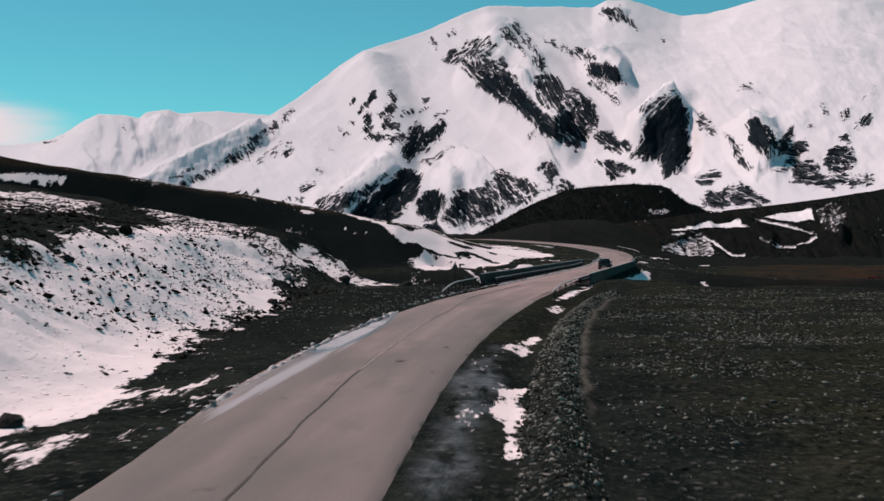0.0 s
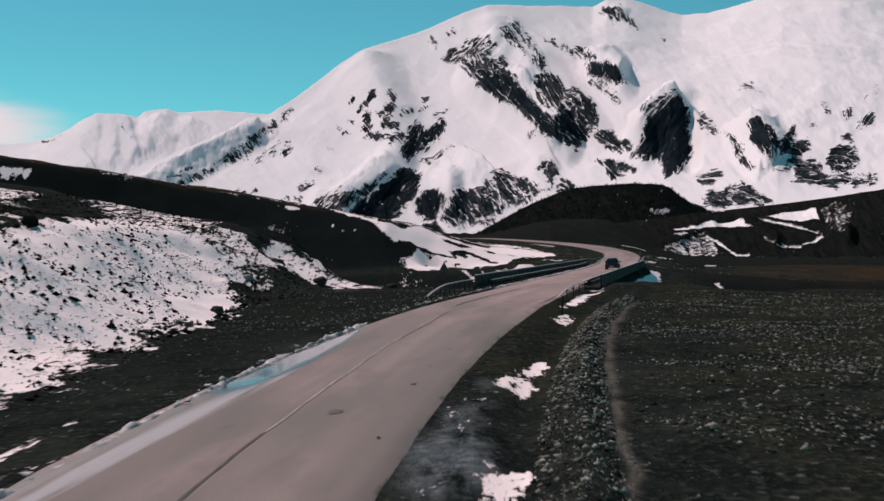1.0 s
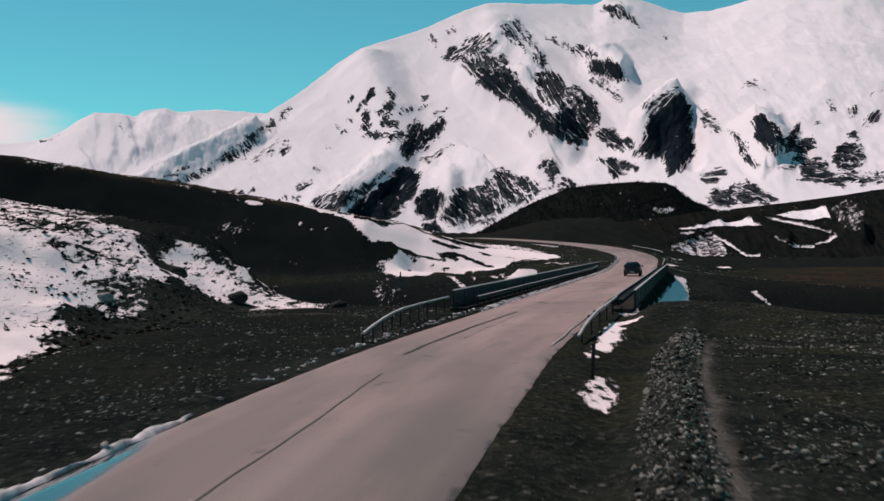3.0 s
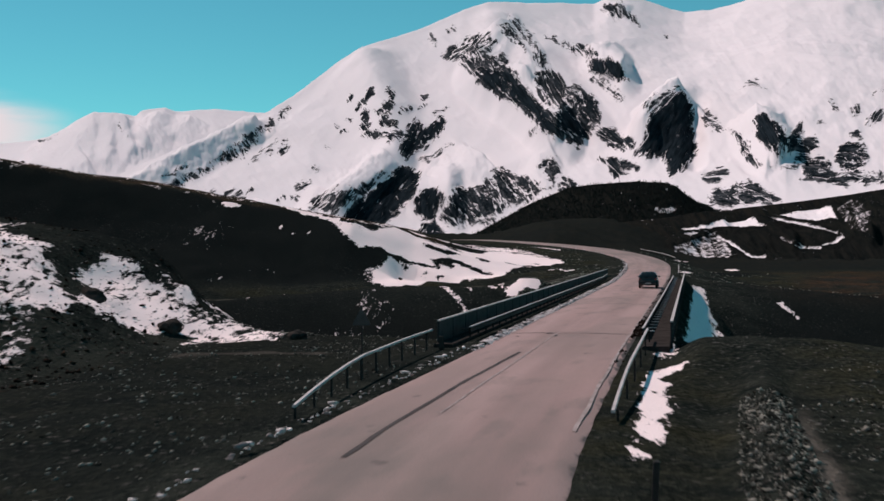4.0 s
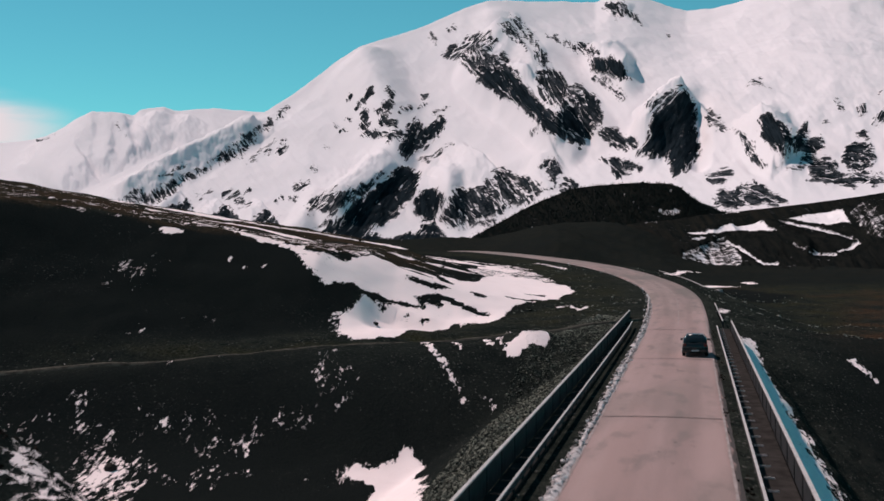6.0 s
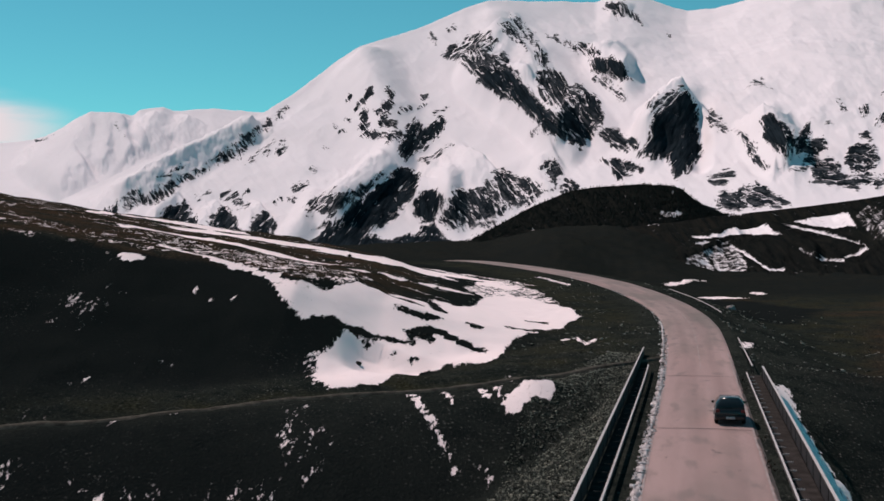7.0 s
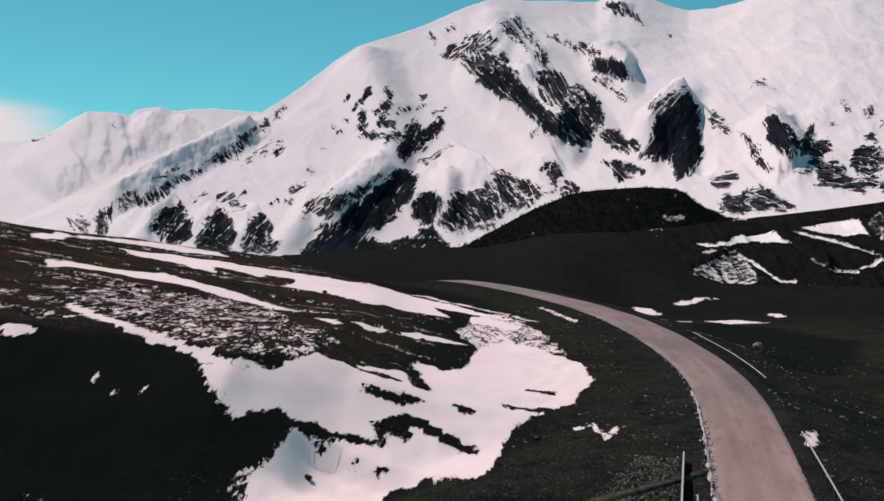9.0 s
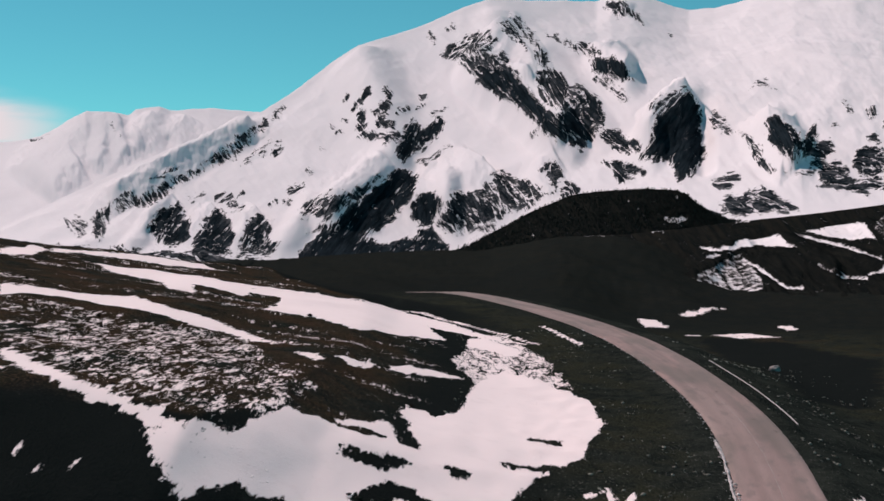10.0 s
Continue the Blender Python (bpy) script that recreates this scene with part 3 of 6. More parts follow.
# ---------------------------------------------------------------- materials
class Nodes:
    """A small builder for node materials."""

    def __init__(self, name):
        self.mat = bpy.data.materials.new(name)
        self.mat.use_nodes = True
        self.n, self.l = self.mat.node_tree.nodes, self.mat.node_tree.links
        self.bsdf = self.n["Principled BSDF"]

    def put(self, socket, value):
        if isinstance(value, bpy.types.NodeSocket):
            self.l.new(value, socket)
        elif value is not None:
            socket.default_value = value

    def attr(self, name):
        a = self.n.new("ShaderNodeAttribute")
        a.attribute_name = name
        return a.outputs["Fac"]

    def place(self, scale=(1, 1, 1), uv=False, turn=(0, 0, 0)):
        c = self.n.new("ShaderNodeTexCoord")
        m = self.n.new("ShaderNodeMapping")
        m.inputs["Scale"].default_value = scale
        m.inputs["Rotation"].default_value = turn
        self.l.new(c.outputs["UV" if uv else "Object"], m.inputs[0])
        return m.outputs[0]

    def noise(self, scale, detail=4, rough=0.55, vec=None, distortion=0.0):
        t = self.n.new("ShaderNodeTexNoise")
        t.inputs["Scale"].default_value = scale
        t.inputs["Detail"].default_value = detail
        t.inputs["Roughness"].default_value = rough
        t.inputs["Distortion"].default_value = distortion
        self.put(t.inputs["Vector"], vec if vec else self.place())
        return t.outputs[0]

    def voronoi(self, scale, vec=None, out=0, feature="F1"):
        t = self.n.new("ShaderNodeTexVoronoi")
        t.feature = feature
        t.inputs["Scale"].default_value = scale
        self.put(t.inputs["Vector"], vec if vec else self.place())
        return t.outputs[out]

    def ramp(self, value, a, b, lo=0.0, hi=1.0):
        r = self.n.new("ShaderNodeMapRange")
        r.interpolation_type = "SMOOTHSTEP"
        self.put(r.inputs[0], value)
        for k, v in ((1, a), (2, b), (3, lo), (4, hi)):
            r.inputs[k].default_value = v
        return r.outputs[0]

    def math(self, op, a, b=None):
        m = self.n.new("ShaderNodeMath")
        m.operation = op
        self.put(m.inputs[0], a)
        self.put(m.inputs[1], b)
        return m.outputs[0]

    def mix(self, fac, a, b):
        m = self.n.new("ShaderNodeMix")
        m.data_type = "RGBA"
        self.put(m.inputs[0], fac)
        self.put(m.inputs[6], a)
        self.put(m.inputs[7], b)
        return m.outputs[2]

    def bump(self, height, strength=0.5, distance=0.1):
        b = self.n.new("ShaderNodeBump")
        b.inputs["Strength"].default_value = strength
        b.inputs["Distance"].default_value = distance
        self.put(b.inputs["Height"], height)
        self.l.new(b.outputs[0], self.bsdf.inputs["Normal"])

    def done(self, color, rough=0.8, metallic=0.0, spec=None):
        self.put(self.bsdf.inputs["Base Color"], color)
        self.put(self.bsdf.inputs["Roughness"], rough)
        self.bsdf.inputs["Metallic"].default_value = metallic
        if spec is not None:
            self.put(self.bsdf.inputs["Specular IOR Level"], spec)
        return self.mat


def rgb(r, g, b):
    return (r, g, b, 1)


SNOW = rgb(0.78, 0.755, 0.775)


def make_ground_material():
    m = Nodes("soil_grass_and_snow")
    mid, fine = m.noise(0.5, 5, 0.6), m.noise(4.5, 4, 0.65)
    soil = m.mix(m.ramp(mid, 0.35, 0.7), rgb(0.0078, 0.0112, 0.0106), rgb(0.0215, 0.0262, 0.0225))
    soil = m.mix(m.ramp(fine, 0.5, 0.70, 0, 0.9), soil, rgb(0.038, 0.044, 0.037))
    grass = m.mix(m.ramp(fine, 0.34, 0.70), rgb(0.0085, 0.0098, 0.0062), rgb(0.044, 0.0450, 0.0280))
    broad = m.noise(0.13, 5, 0.6)
    soil = m.mix(m.ramp(m.math("ADD", m.math("MULTIPLY", broad, 0.6), m.math("MULTIPLY", fine, 0.4)), 0.46, 0.62, 0, 0.75), soil, rgb(0.032, 0.037, 0.031))
    patch = m.ramp(broad, 0.38, 0.60, 0.1, 1.0)
    col = m.mix(m.math("MULTIPLY", m.math("MULTIPLY", m.attr("grass"), m.ramp(mid, 0.25, 0.6)), patch), soil, grass)
    peat = m.math("MULTIPLY", m.attr("peat"), m.ramp(m.math("ADD", m.math("MULTIPLY", broad, 0.5), m.math("MULTIPLY", fine, 0.5)), 0.42, 0.60))
    col = m.mix(peat, col, m.mix(m.ramp(fine, 0.3, 0.7), rgb(0.0150, 0.0100, 0.0072), rgb(0.082, 0.0470, 0.0310)))
    col = m.mix(m.math("MULTIPLY", m.attr("sand"), m.ramp(mid, 0.3, 0.55, 0.25, 0.9)), col, m.mix(fine, rgb(0.075, 0.070, 0.060), rgb(0.19, 0.172, 0.148)))
    # dark earth, with the shade of hill face, gully and hollow put in
    col = m.mix(m.attr("wet_or_shade"), col, m.mix(fine, rgb(0.0058, 0.0084, 0.0086), rgb(0.0150, 0.0182, 0.0172)))
    # pale stones strewn over the ground
    cell = m.voronoi(2.6)
    pick = m.ramp(m.noise(1.7, 3), 0.45, 0.62)
    stone = m.math("MULTIPLY", m.math("MULTIPLY", m.ramp(cell, 0.30, 0.16), pick), m.attr("gravel"))
    cell = m.voronoi(9.0)
    stone = m.math("MAXIMUM", stone, m.math("MULTIPLY", m.math("MULTIPLY", m.ramp(cell, 0.34, 0.2), m.ramp(m.noise(3.1, 3), 0.52, 0.64, 0, 0.75)), m.attr("gravel")))
    stone = m.math("MULTIPLY", stone, m.math("SUBTRACT", 1.0, m.math("MULTIPLY", m.attr("wet_or_shade"), m.ramp(m.noise(0.12, 3), 0.45, 0.65, 1.0, 0.55))))
    col = m.mix(stone, col, m.mix(fine, rgb(0.03, 0.03, 0.028), rgb(0.27, 0.262, 0.245)))
    # a film of wet ice
    film = m.math("MULTIPLY", m.attr("ice"), m.ramp(m.noise(1.0, 5, 0.6, m.place((1.6, 0.5, 1.0))), 0.36, 0.58))
    col = m.mix(film, col, m.mix(m.ramp(m.noise(2.2, 4), 0.45, 0.7), rgb(0.030, 0.040, 0.042), rgb(0.115, 0.122, 0.128)))
    # snow, broken by tufts and stones where it is thin
    edge = m.math("ADD", m.attr("snow"), m.math("MULTIPLY", m.math("SUBTRACT", m.noise(1.0, 7, 0.70, m.place((0.85, 0.20, 0.7), turn=(0, 0, -0.2))), 0.5), 2.6))
    edge = m.math("ADD", edge, m.math("MULTIPLY", m.math("SUBTRACT", m.noise(1.0, 5, 0.65, m.place((3.2, 0.85, 2.6), turn=(0, 0, -0.25))), 0.5), 2.2))
    edge = m.math("ADD", edge, m.math("MULTIPLY", m.math("SUBTRACT", m.noise(9.0, 3, 0.6), 0.5), 0.8))
    snow = m.ramp(edge, 0.50, 0.58)
    snow = m.math("MULTIPLY", snow, m.ramp(m.attr("snow"), 0.06, 0.16))
    dirt = m.mix(m.ramp(m.noise(0.6, 4), 0.50, 0.8, 0, 0.15), rgb(0.92, 0.80, 0.79), rgb(0.62, 0.52, 0.50))
    col = m.mix(snow, col, dirt)
    h = m.math("ADD", m.math("MULTIPLY", fine, m.math("SUBTRACT", 1.0, m.math("MULTIPLY", snow, 0.85))), m.math("MULTIPLY", snow, 0.6))
    h = m.math("ADD", h, m.math("MULTIPLY", stone, 0.7))
    m.bump(h, 0.9, 0.20)
    bare = m.math("SUBTRACT", 1.0, snow)
    film = m.math("MULTIPLY", film, bare)
    return m.done(col, m.math("SUBTRACT", m.ramp(snow, 0, 1, 0.95, 0.65), m.math("MULTIPLY", film, 0.45)), 0, m.math("ADD", m.ramp(snow, 0, 1, 0.0, 0.12), m.math("MULTIPLY", film, 0.2)))


def make_mountain_material(name, k, ragged, stone_a, stone_b, veins=1.0, lo=0.18, hi=0.56):
    """k: how many times finer than on the great mountain. ragged: how far the edge of the snow frays down the slope."""
    m = Nodes(name)
    fine = m.noise(0.05 * k, 7, 0.62)
    flow = m.n.new("ShaderNodeCombineXYZ")
    m.put(flow.inputs[0], m.attr("across"))
    m.put(flow.inputs[1], m.attr("along"))
    streak = m.noise(1.0, 6, 0.66, flow.outputs[0])
    gully = m.noise(0.42, 5, 0.6, flow.outputs[0], 0.6)
    rock = m.attr("rock")
    edge = m.math("ADD", rock, m.math("MULTIPLY", m.math("SUBTRACT", streak, 0.5), 1.8 * ragged))
    edge = m.math("ADD", edge, m.math("MULTIPLY", m.math("SUBTRACT", fine, 0.5), 2.2 * ragged))
    # snow lying in the gullies of the faces, and dusted over the ledges
    seam = m.ramp(m.math("ABSOLUTE", m.math("SUBTRACT", gully, 0.48), 0.0), 0.0, 0.04, 0.8 * veins, 0.0)
    edge = m.math("SUBTRACT", edge, seam)
    fac = m.math("MULTIPLY", m.ramp(edge, lo, hi), m.ramp(rock, 0.04, 0.2))
    dusted = m.ramp(m.math("ADD", m.math("MULTIPLY", m.noise(0.16 * k, 5, 0.65), 0.5), m.math("MULTIPLY", streak, 0.5)), 0.46, 0.66, 0.0, 0.14 * veins)
    fac = m.math("MULTIPLY", fac, m.math("SUBTRACT", 1.0, m.math("MULTIPLY", dusted, m.ramp(rock, 1.3, 0.9))))
    stone = m.mix(m.ramp(streak, 0.36, 0.66), stone_a, stone_b)
    stone = m.mix(m.math("MULTIPLY", m.attr("earth"), m.ramp(streak, 0.4, 0.7)), stone, rgb(0.0150, 0.0145, 0.0115))
    snow = m.mix(m.ramp(m.noise(0.006 * k, 5, 0.6), 0.45, 0.7, 0, 0.35), SNOW, rgb(0.71, 0.685, 0.70))
    col = m.mix(fac, snow, stone)
    m.bump(m.math("ADD", m.math("MULTIPLY", fine, m.math("ADD", 0.2, m.math("MULTIPLY", fac, 0.8))), m.math("MULTIPLY", streak, m.math("MULTIPLY", fac, 0.4))), 0.35, 7.0 / k)
    return m.done(col, 0.9, 0, 0.0)


def make_road_material():
    m = Nodes("worn_asphalt")
    uv = m.n.new("ShaderNodeUVMap").outputs[0]
    sep = m.n.new("ShaderNodeSeparateXYZ")
    m.l.new(uv, sep.inputs[0])
    across, along = sep.outputs["X"], sep.outputs["Y"]

    def stretched(sx, sy, scale, detail=4):
        p = m.n.new("ShaderNodeMapping")
        p.inputs["Scale"].default_value = (sx, sy, 1)
        m.l.new(uv, p.inputs[0])
        return m.noise(scale, detail, 0.55, p.outputs[0])

    lanes, blot, grain = stretched(0.55, 0.012, 1.0, 2), stretched(0.24, 0.045, 1.0, 5), stretched(1, 1, 22, 3)
    col = m.mix(m.ramp(lanes, 0.3, 0.7), rgb(0.160, 0.130, 0.118), rgb(0.250, 0.196, 0.178))
    fresh = m.mix(m.ramp(lanes, 0.3, 0.7), rgb(0.262, 0.178, 0.166), rgb(0.372, 0.260, 0.243))
    col = m.mix(m.attr("pale"), col, fresh)
    col = m.mix(m.ramp(stretched(0.42, 0.035, 1.0, 5), 0.50, 0.66, 0, 0.65), col, rgb(0.330, 0.222, 0.204))
    col = m.mix(m.math("MULTIPLY", m.ramp(blot, 0.44, 0.62, 0, 0.72), m.math("SUBTRACT", 1.0, m.math("MULTIPLY", m.attr("pale"), 0.55))), col, rgb(0.118, 0.108, 0.092))
    col = m.mix(m.ramp(stretched(0.75, 0.22, 1.0, 6), 0.52, 0.68, 0, 0.45), col, rgb(0.13, 0.112, 0.102))
    col = m.mix(m.ramp(grain, 0.4, 0.75, 0, 0.35), col, rgb(0.09, 0.08, 0.075))
    # oil and tar spots
    spot = m.ramp(stretched(0.9, 0.55, 1.0, 4), 0.66, 0.74, 0, 0.7)
    col = m.mix(spot, col, rgb(0.07, 0.06, 0.056))
    # dried salt and frost in long streaks
    frost = m.ramp(m.math("ADD", m.attr("frost"), m.math("MULTIPLY", m.math("SUBTRACT", stretched(3.2, 0.10, 1.0, 4), 0.5), 1.6)), 0.42, 0.95, 0.0, 0.6)
    col = m.mix(frost, col, rgb(0.46, 0.46, 0.49))
    wet_or_shade = m.attr("wet_or_shade")
    wetf = m.ramp(m.math("ADD", wet_or_shade, m.math("MULTIPLY", m.math("SUBTRACT", stretched(0.8, 0.12, 1.0, 4), 0.5), 0.8)), 0.22, 0.90)
    col = m.mix(m.math("MULTIPLY", wetf, 0.92), col, rgb(0.018, 0.026, 0.030))
    dust = m.attr("dust")
    dustf = m.ramp(m.math("ADD", dust, m.math("MULTIPLY", m.math("SUBTRACT", stretched(1.5, 0.8, 1.0, 5), 0.5), 1.1)), 0.45, 0.65)
    col = m.mix(dustf, col, m.mix(grain, rgb(0.03, 0.028, 0.026), rgb(0.09, 0.08, 0.075)))
    m.bump(m.math("MULTIPLY", grain, m.math("SUBTRACT", 1.0, wetf)), 0.3, 0.01)
    return m.done(col, m.math("SUBTRACT", 0.85, m.math("MULTIPLY", wetf, 0.78)), 0, m.math("ADD", 0.35, m.math("MULTIPLY", wetf, 0.15)))


def plain(name, color, rough=0.6, metallic=0.0, vary=0.25, scale=6.0, dark=None, spec=0.15):
    m = Nodes(name)
    f = m.noise(scale, 5, 0.6)
    other = dark if dark else tuple(c * (1 - vary) for c in color[:3]) + (1,)
    m.bump(m.noise(scale * 5, 3), 0.15, 0.01)
    return m.done(m.mix(m.ramp(f, 0.3, 0.75), color, other), rough, metallic, spec)


MAT_GROUND = make_ground_material()
# the stone colours take in some blue of the shaded faces
MAT_MOUNTAIN = make_mountain_material("mountain_snow_and_rock", 1.0, 1.0, rgb(0.0055, 0.0090, 0.0115), rgb(0.0170, 0.0250, 0.0310))
MAT_RIDGE = make_mountain_material("ridge_earth_and_snow", 4.0, 0.85, rgb(0.0056, 0.0074, 0.0074), rgb(0.0115, 0.0130, 0.0120), 0.0, 0.24, 0.66)
MAT_ROAD = make_road_material()
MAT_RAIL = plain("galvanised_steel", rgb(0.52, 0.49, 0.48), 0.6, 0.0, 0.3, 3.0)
# same steel as MAT_RAIL, with the shade on its face painted in
MAT_BEAM = plain("shade_dark_steel_beam", rgb(0.032, 0.031, 0.030), 0.7, 0.0, 0.5, 3.0)
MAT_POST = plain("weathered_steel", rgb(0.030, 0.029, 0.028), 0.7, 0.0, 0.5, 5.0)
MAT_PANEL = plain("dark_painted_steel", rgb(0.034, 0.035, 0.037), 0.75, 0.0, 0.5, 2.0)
MAT_CONCRETE = plain("stained_concrete", rgb(0.045, 0.042, 0.04), 0.85, 0, 0.55, 1.4, spec=0.0)
MAT_PAINT = plain("worn_white_paint", rgb(0.36, 0.31, 0.30), 0.85, 0, 0.5, 1.2, rgb(0.20, 0.165, 0.155))
MAT_TAR = plain("bitumen_seal", rgb(0.095, 0.082, 0.076), 0.8, 0, 0.4, 2.0)
MAT_ROCK = plain("dark_boulder", rgb(0.055, 0.05, 0.046), 0.9, 0, 0.6, 2.5, spec=0.0)
MAT_PALE_ROCK = plain("pale_boulder", rgb(0.34, 0.31, 0.30), 0.9, 0, 0.5, 2.5, spec=0.0)
MAT_DIRT = plain("trodden_gravel", rgb(0.080, 0.078, 0.066), 0.95, 0, 0.7, 1.5, spec=0.0)
MAT_PLOUGHED = plain("grey_ploughed_snow", rgb(0.62, 0.58, 0.575), 0.8, 0, 0.75, 3.0)
MAT_TREE = plain("conifer_green", rgb(0.0125, 0.0180, 0.0165), 0.9, 0, 0.5, 0.2, spec=0.0)
MAT_RUST = plain("rusty_sheet_iron", rgb(0.20, 0.06, 0.045), 0.85, 0.0, 0.5, 1.5)
MAT_SIGN_BACK = plain("sign_back_grey_steel", rgb(0.075, 0.072, 0.070), 0.6, 0.0, 0.3, 6.0)


def islands(name, a, b, rough=0.95):
    """A material whose tone varies from lump to lump."""
    m = Nodes(name)
    g = m.n.new("ShaderNodeNewGeometry")
    f = m.math("ADD", m.math("MULTIPLY", g.outputs["Random Per Island"], 0.75), m.math("MULTIPLY", m.noise(5.0, 4), 0.4))
    m.bump(m.noise(14.0, 4), 0.5, 0.03)
    return m.done(m.mix(m.ramp(f, 0.25, 1.0), a, b), rough, 0, 0.0)


MAT_STONES = islands("mixed_field_stones", rgb(0.014, 0.015, 0.013), rgb(0.30, 0.295, 0.255))
MAT_GRAVEL = islands("grey_embankment_gravel", rgb(0.016, 0.019, 0.017), rgb(0.24, 0.25, 0.205))
MAT_TUFTS = islands("dry_heather_tufts", rgb(0.006, 0.005, 0.0045), rgb(0.030, 0.022, 0.017))
MAT_SLUSH = islands("grey_ploughed_slush", rgb(0.22, 0.20, 0.195), rgb(0.86, 0.81, 0.80))
MAT_BUSH = plain("dry_shrub", rgb(0.020, 0.016, 0.013), 0.95, 0, 0.5, 3.0, spec=0.0)
MAT_CAR = plain("black_car_paint", rgb(0.012, 0.013, 0.014), 0.25, 0.0, 0.2, 2.0, spec=0.5)
MAT_GLASS = plain("dark_car_glass", rgb(0.010, 0.013, 0.014), 0.06, 0.0, 0.1, 2.0, spec=0.5)
MAT_TYRE = plain("tyre_rubber", rgb(0.012, 0.012, 0.012), 0.85, 0, 0.3, 8.0)
MAT_RIM = plain("alloy_rim", rgb(0.35, 0.35, 0.36), 0.35, 0.8, 0.2, 8.0, spec=0.5)
MAT_RED = plain("red_lamp_plastic", rgb(0.12, 0.008, 0.008), 0.25, 0, 0.2, 8.0, spec=0.5)
MAT_PLATE = plain("number_plate_white", rgb(0.45, 0.45, 0.44), 0.5, 0, 0.1, 8.0)


# ---------------------------------------------------------------- building helpers
def grid_mesh(name, verts, rows, cols, attrs, material, uv=None):
    """A sheet of rows x cols points as one mesh with smooth faces and point attributes."""
    me = bpy.data.meshes.new(name)
    r, c = np.meshgrid(np.arange(rows - 1), np.arange(cols - 1), indexing="ij")
    a = (r * cols + c).ravel()
    quads = np.stack([a, a + 1, a + cols + 1, a + cols], 1).astype(np.int32)
    me.vertices.add(len(verts))
    me.vertices.foreach_set("co", np.ascontiguousarray(verts, np.float32).ravel())
    me.loops.add(quads.size)
    me.loops.foreach_set("vertex_index", quads.ravel())
    me.polygons.add(len(quads))
    me.polygons.foreach_set("loop_start", np.arange(0, quads.size, 4, dtype=np.int32))
    me.polygons.foreach_set("use_smooth", np.ones(len(quads), bool))
    me.update(calc_edges=True)
    for key, value in attrs.items():
        me.attributes.new(key, "FLOAT", "POINT").data.foreach_set("value", np.ascontiguousarray(value, np.float32).ravel())
    if uv is not None:
        me.uv_layers.new(name="UVMap").data.foreach_set("uv", np.ascontiguousarray(uv[quads.ravel()], np.float32).ravel())
    me.materials.append(material)
    return me


def part(name, bm, material, parent=None, label="", smooth_faces=False):
    """Links a bmesh as one mesh object, under a thing or part if one is given."""
    me = bpy.data.meshes.new(name)
    bm.normal_update()
    bm.to_mesh(me)
    bm.free()
    me.materials.append(material)
    if smooth_faces:
        me.polygons.foreach_set("use_smooth", np.ones(len(me.polygons), bool))
    ob = new(name, me)
    if parent:
        ob.parent = parent
    if label:
        ob["label"] = label
    return ob


def empty(name, m):
    ob = new(name)
    ob.matrix_world = m
    return ob


def box(bm, x0, x1, y0, y1, z0, z1, bevel=0.0):
    made = bmesh.ops.create_cube(bm, size=1)["verts"]
    for v in made:
        v.co = Vector((x0 + (v.co.x + 0.5) * (x1 - x0), y0 + (v.co.y + 0.5) * (y1 - y0), z0 + (v.co.z + 0.5) * (z1 - z0)))
    if bevel:
        edges = {e for v in made for e in v.link_edges}
        bmesh.ops.bevel(bm, geom=list(edges), offset=bevel, segments=2, affect="EDGES", profile=0.5)
    return bm


def sweep(points, profile, closed=True):
    """A bmesh of a profile (across, up) carried along points (x, y, z)."""
    bm = bmesh.new()
    rings = []
    pts = [Vector(p) for p in points]
    for k, p in enumerate(pts):
        d = pts[min(k + 1, len(pts) - 1)] - pts[max(k - 1, 0)]
        right = Vector((d.y, -d.x, 0)).normalized()
        rings.append([bm.verts.new(p + right * u + Vector((0, 0, v))) for u, v in profile])
    n = len(profile)
    for a, b in zip(rings, rings[1:]):
        for k in range(n if closed else n - 1):
            bm.faces.new((a[k], a[(k + 1) % n], b[(k + 1) % n], b[k]))
    if closed and n > 2:
        bm.faces.new(rings[0])
        bm.faces.new(rings[-1][::-1])
    bmesh.ops.recalc_face_normals(bm, faces=bm.faces)
    return bm


def beside(y, off, lift=0.0):
    """A place at that many metres right of the road's middle."""
    d = float(np.interp(y, ROAD_Y, ROAD_D))
    n = math.sqrt(1 + d * d)
    return Vector((float(road_x(y)) + off / n, y - off * d / n, float(road_z(y)) + lift))


def heading(y):
    """Degrees by which the road turns from the y axis."""
    return -math.degrees(math.atan(float(np.interp(y, ROAD_Y, ROAD_D))))


# ---------------------------------------------------------------- ground
def build_ground():
    cx, cy = 3.0, -25.0
    fine = np.radians(np.linspace(-25, 27, 530))
    left, right = np.radians(np.linspace(-180, -25, 50)[:-1]), np.radians(np.linspace(27, 180, 50)[1:])
    ang = np.concatenate([left, fine, right])
    r = [0.5, 6, 14, 22]
    while r[-1] < 470:
        r.append(r[-1] * 1.0049)
    while r[-1] < 4900:
        r.append(r[-1] * 1.013)
    r = np.array(r)
    rr, aa = np.meshgrid(r, ang, indexing="ij")
    x, y = cx + rr * np.sin(aa), cy + rr * np.cos(aa)
    z = ground_z(x, y)
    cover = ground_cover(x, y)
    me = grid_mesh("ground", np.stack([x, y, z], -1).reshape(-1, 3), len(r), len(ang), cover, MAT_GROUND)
    return tagged(new("ground", me), "dark stony mountain pasture with patches of old snow", "ground", kind="structure")


build_ground()


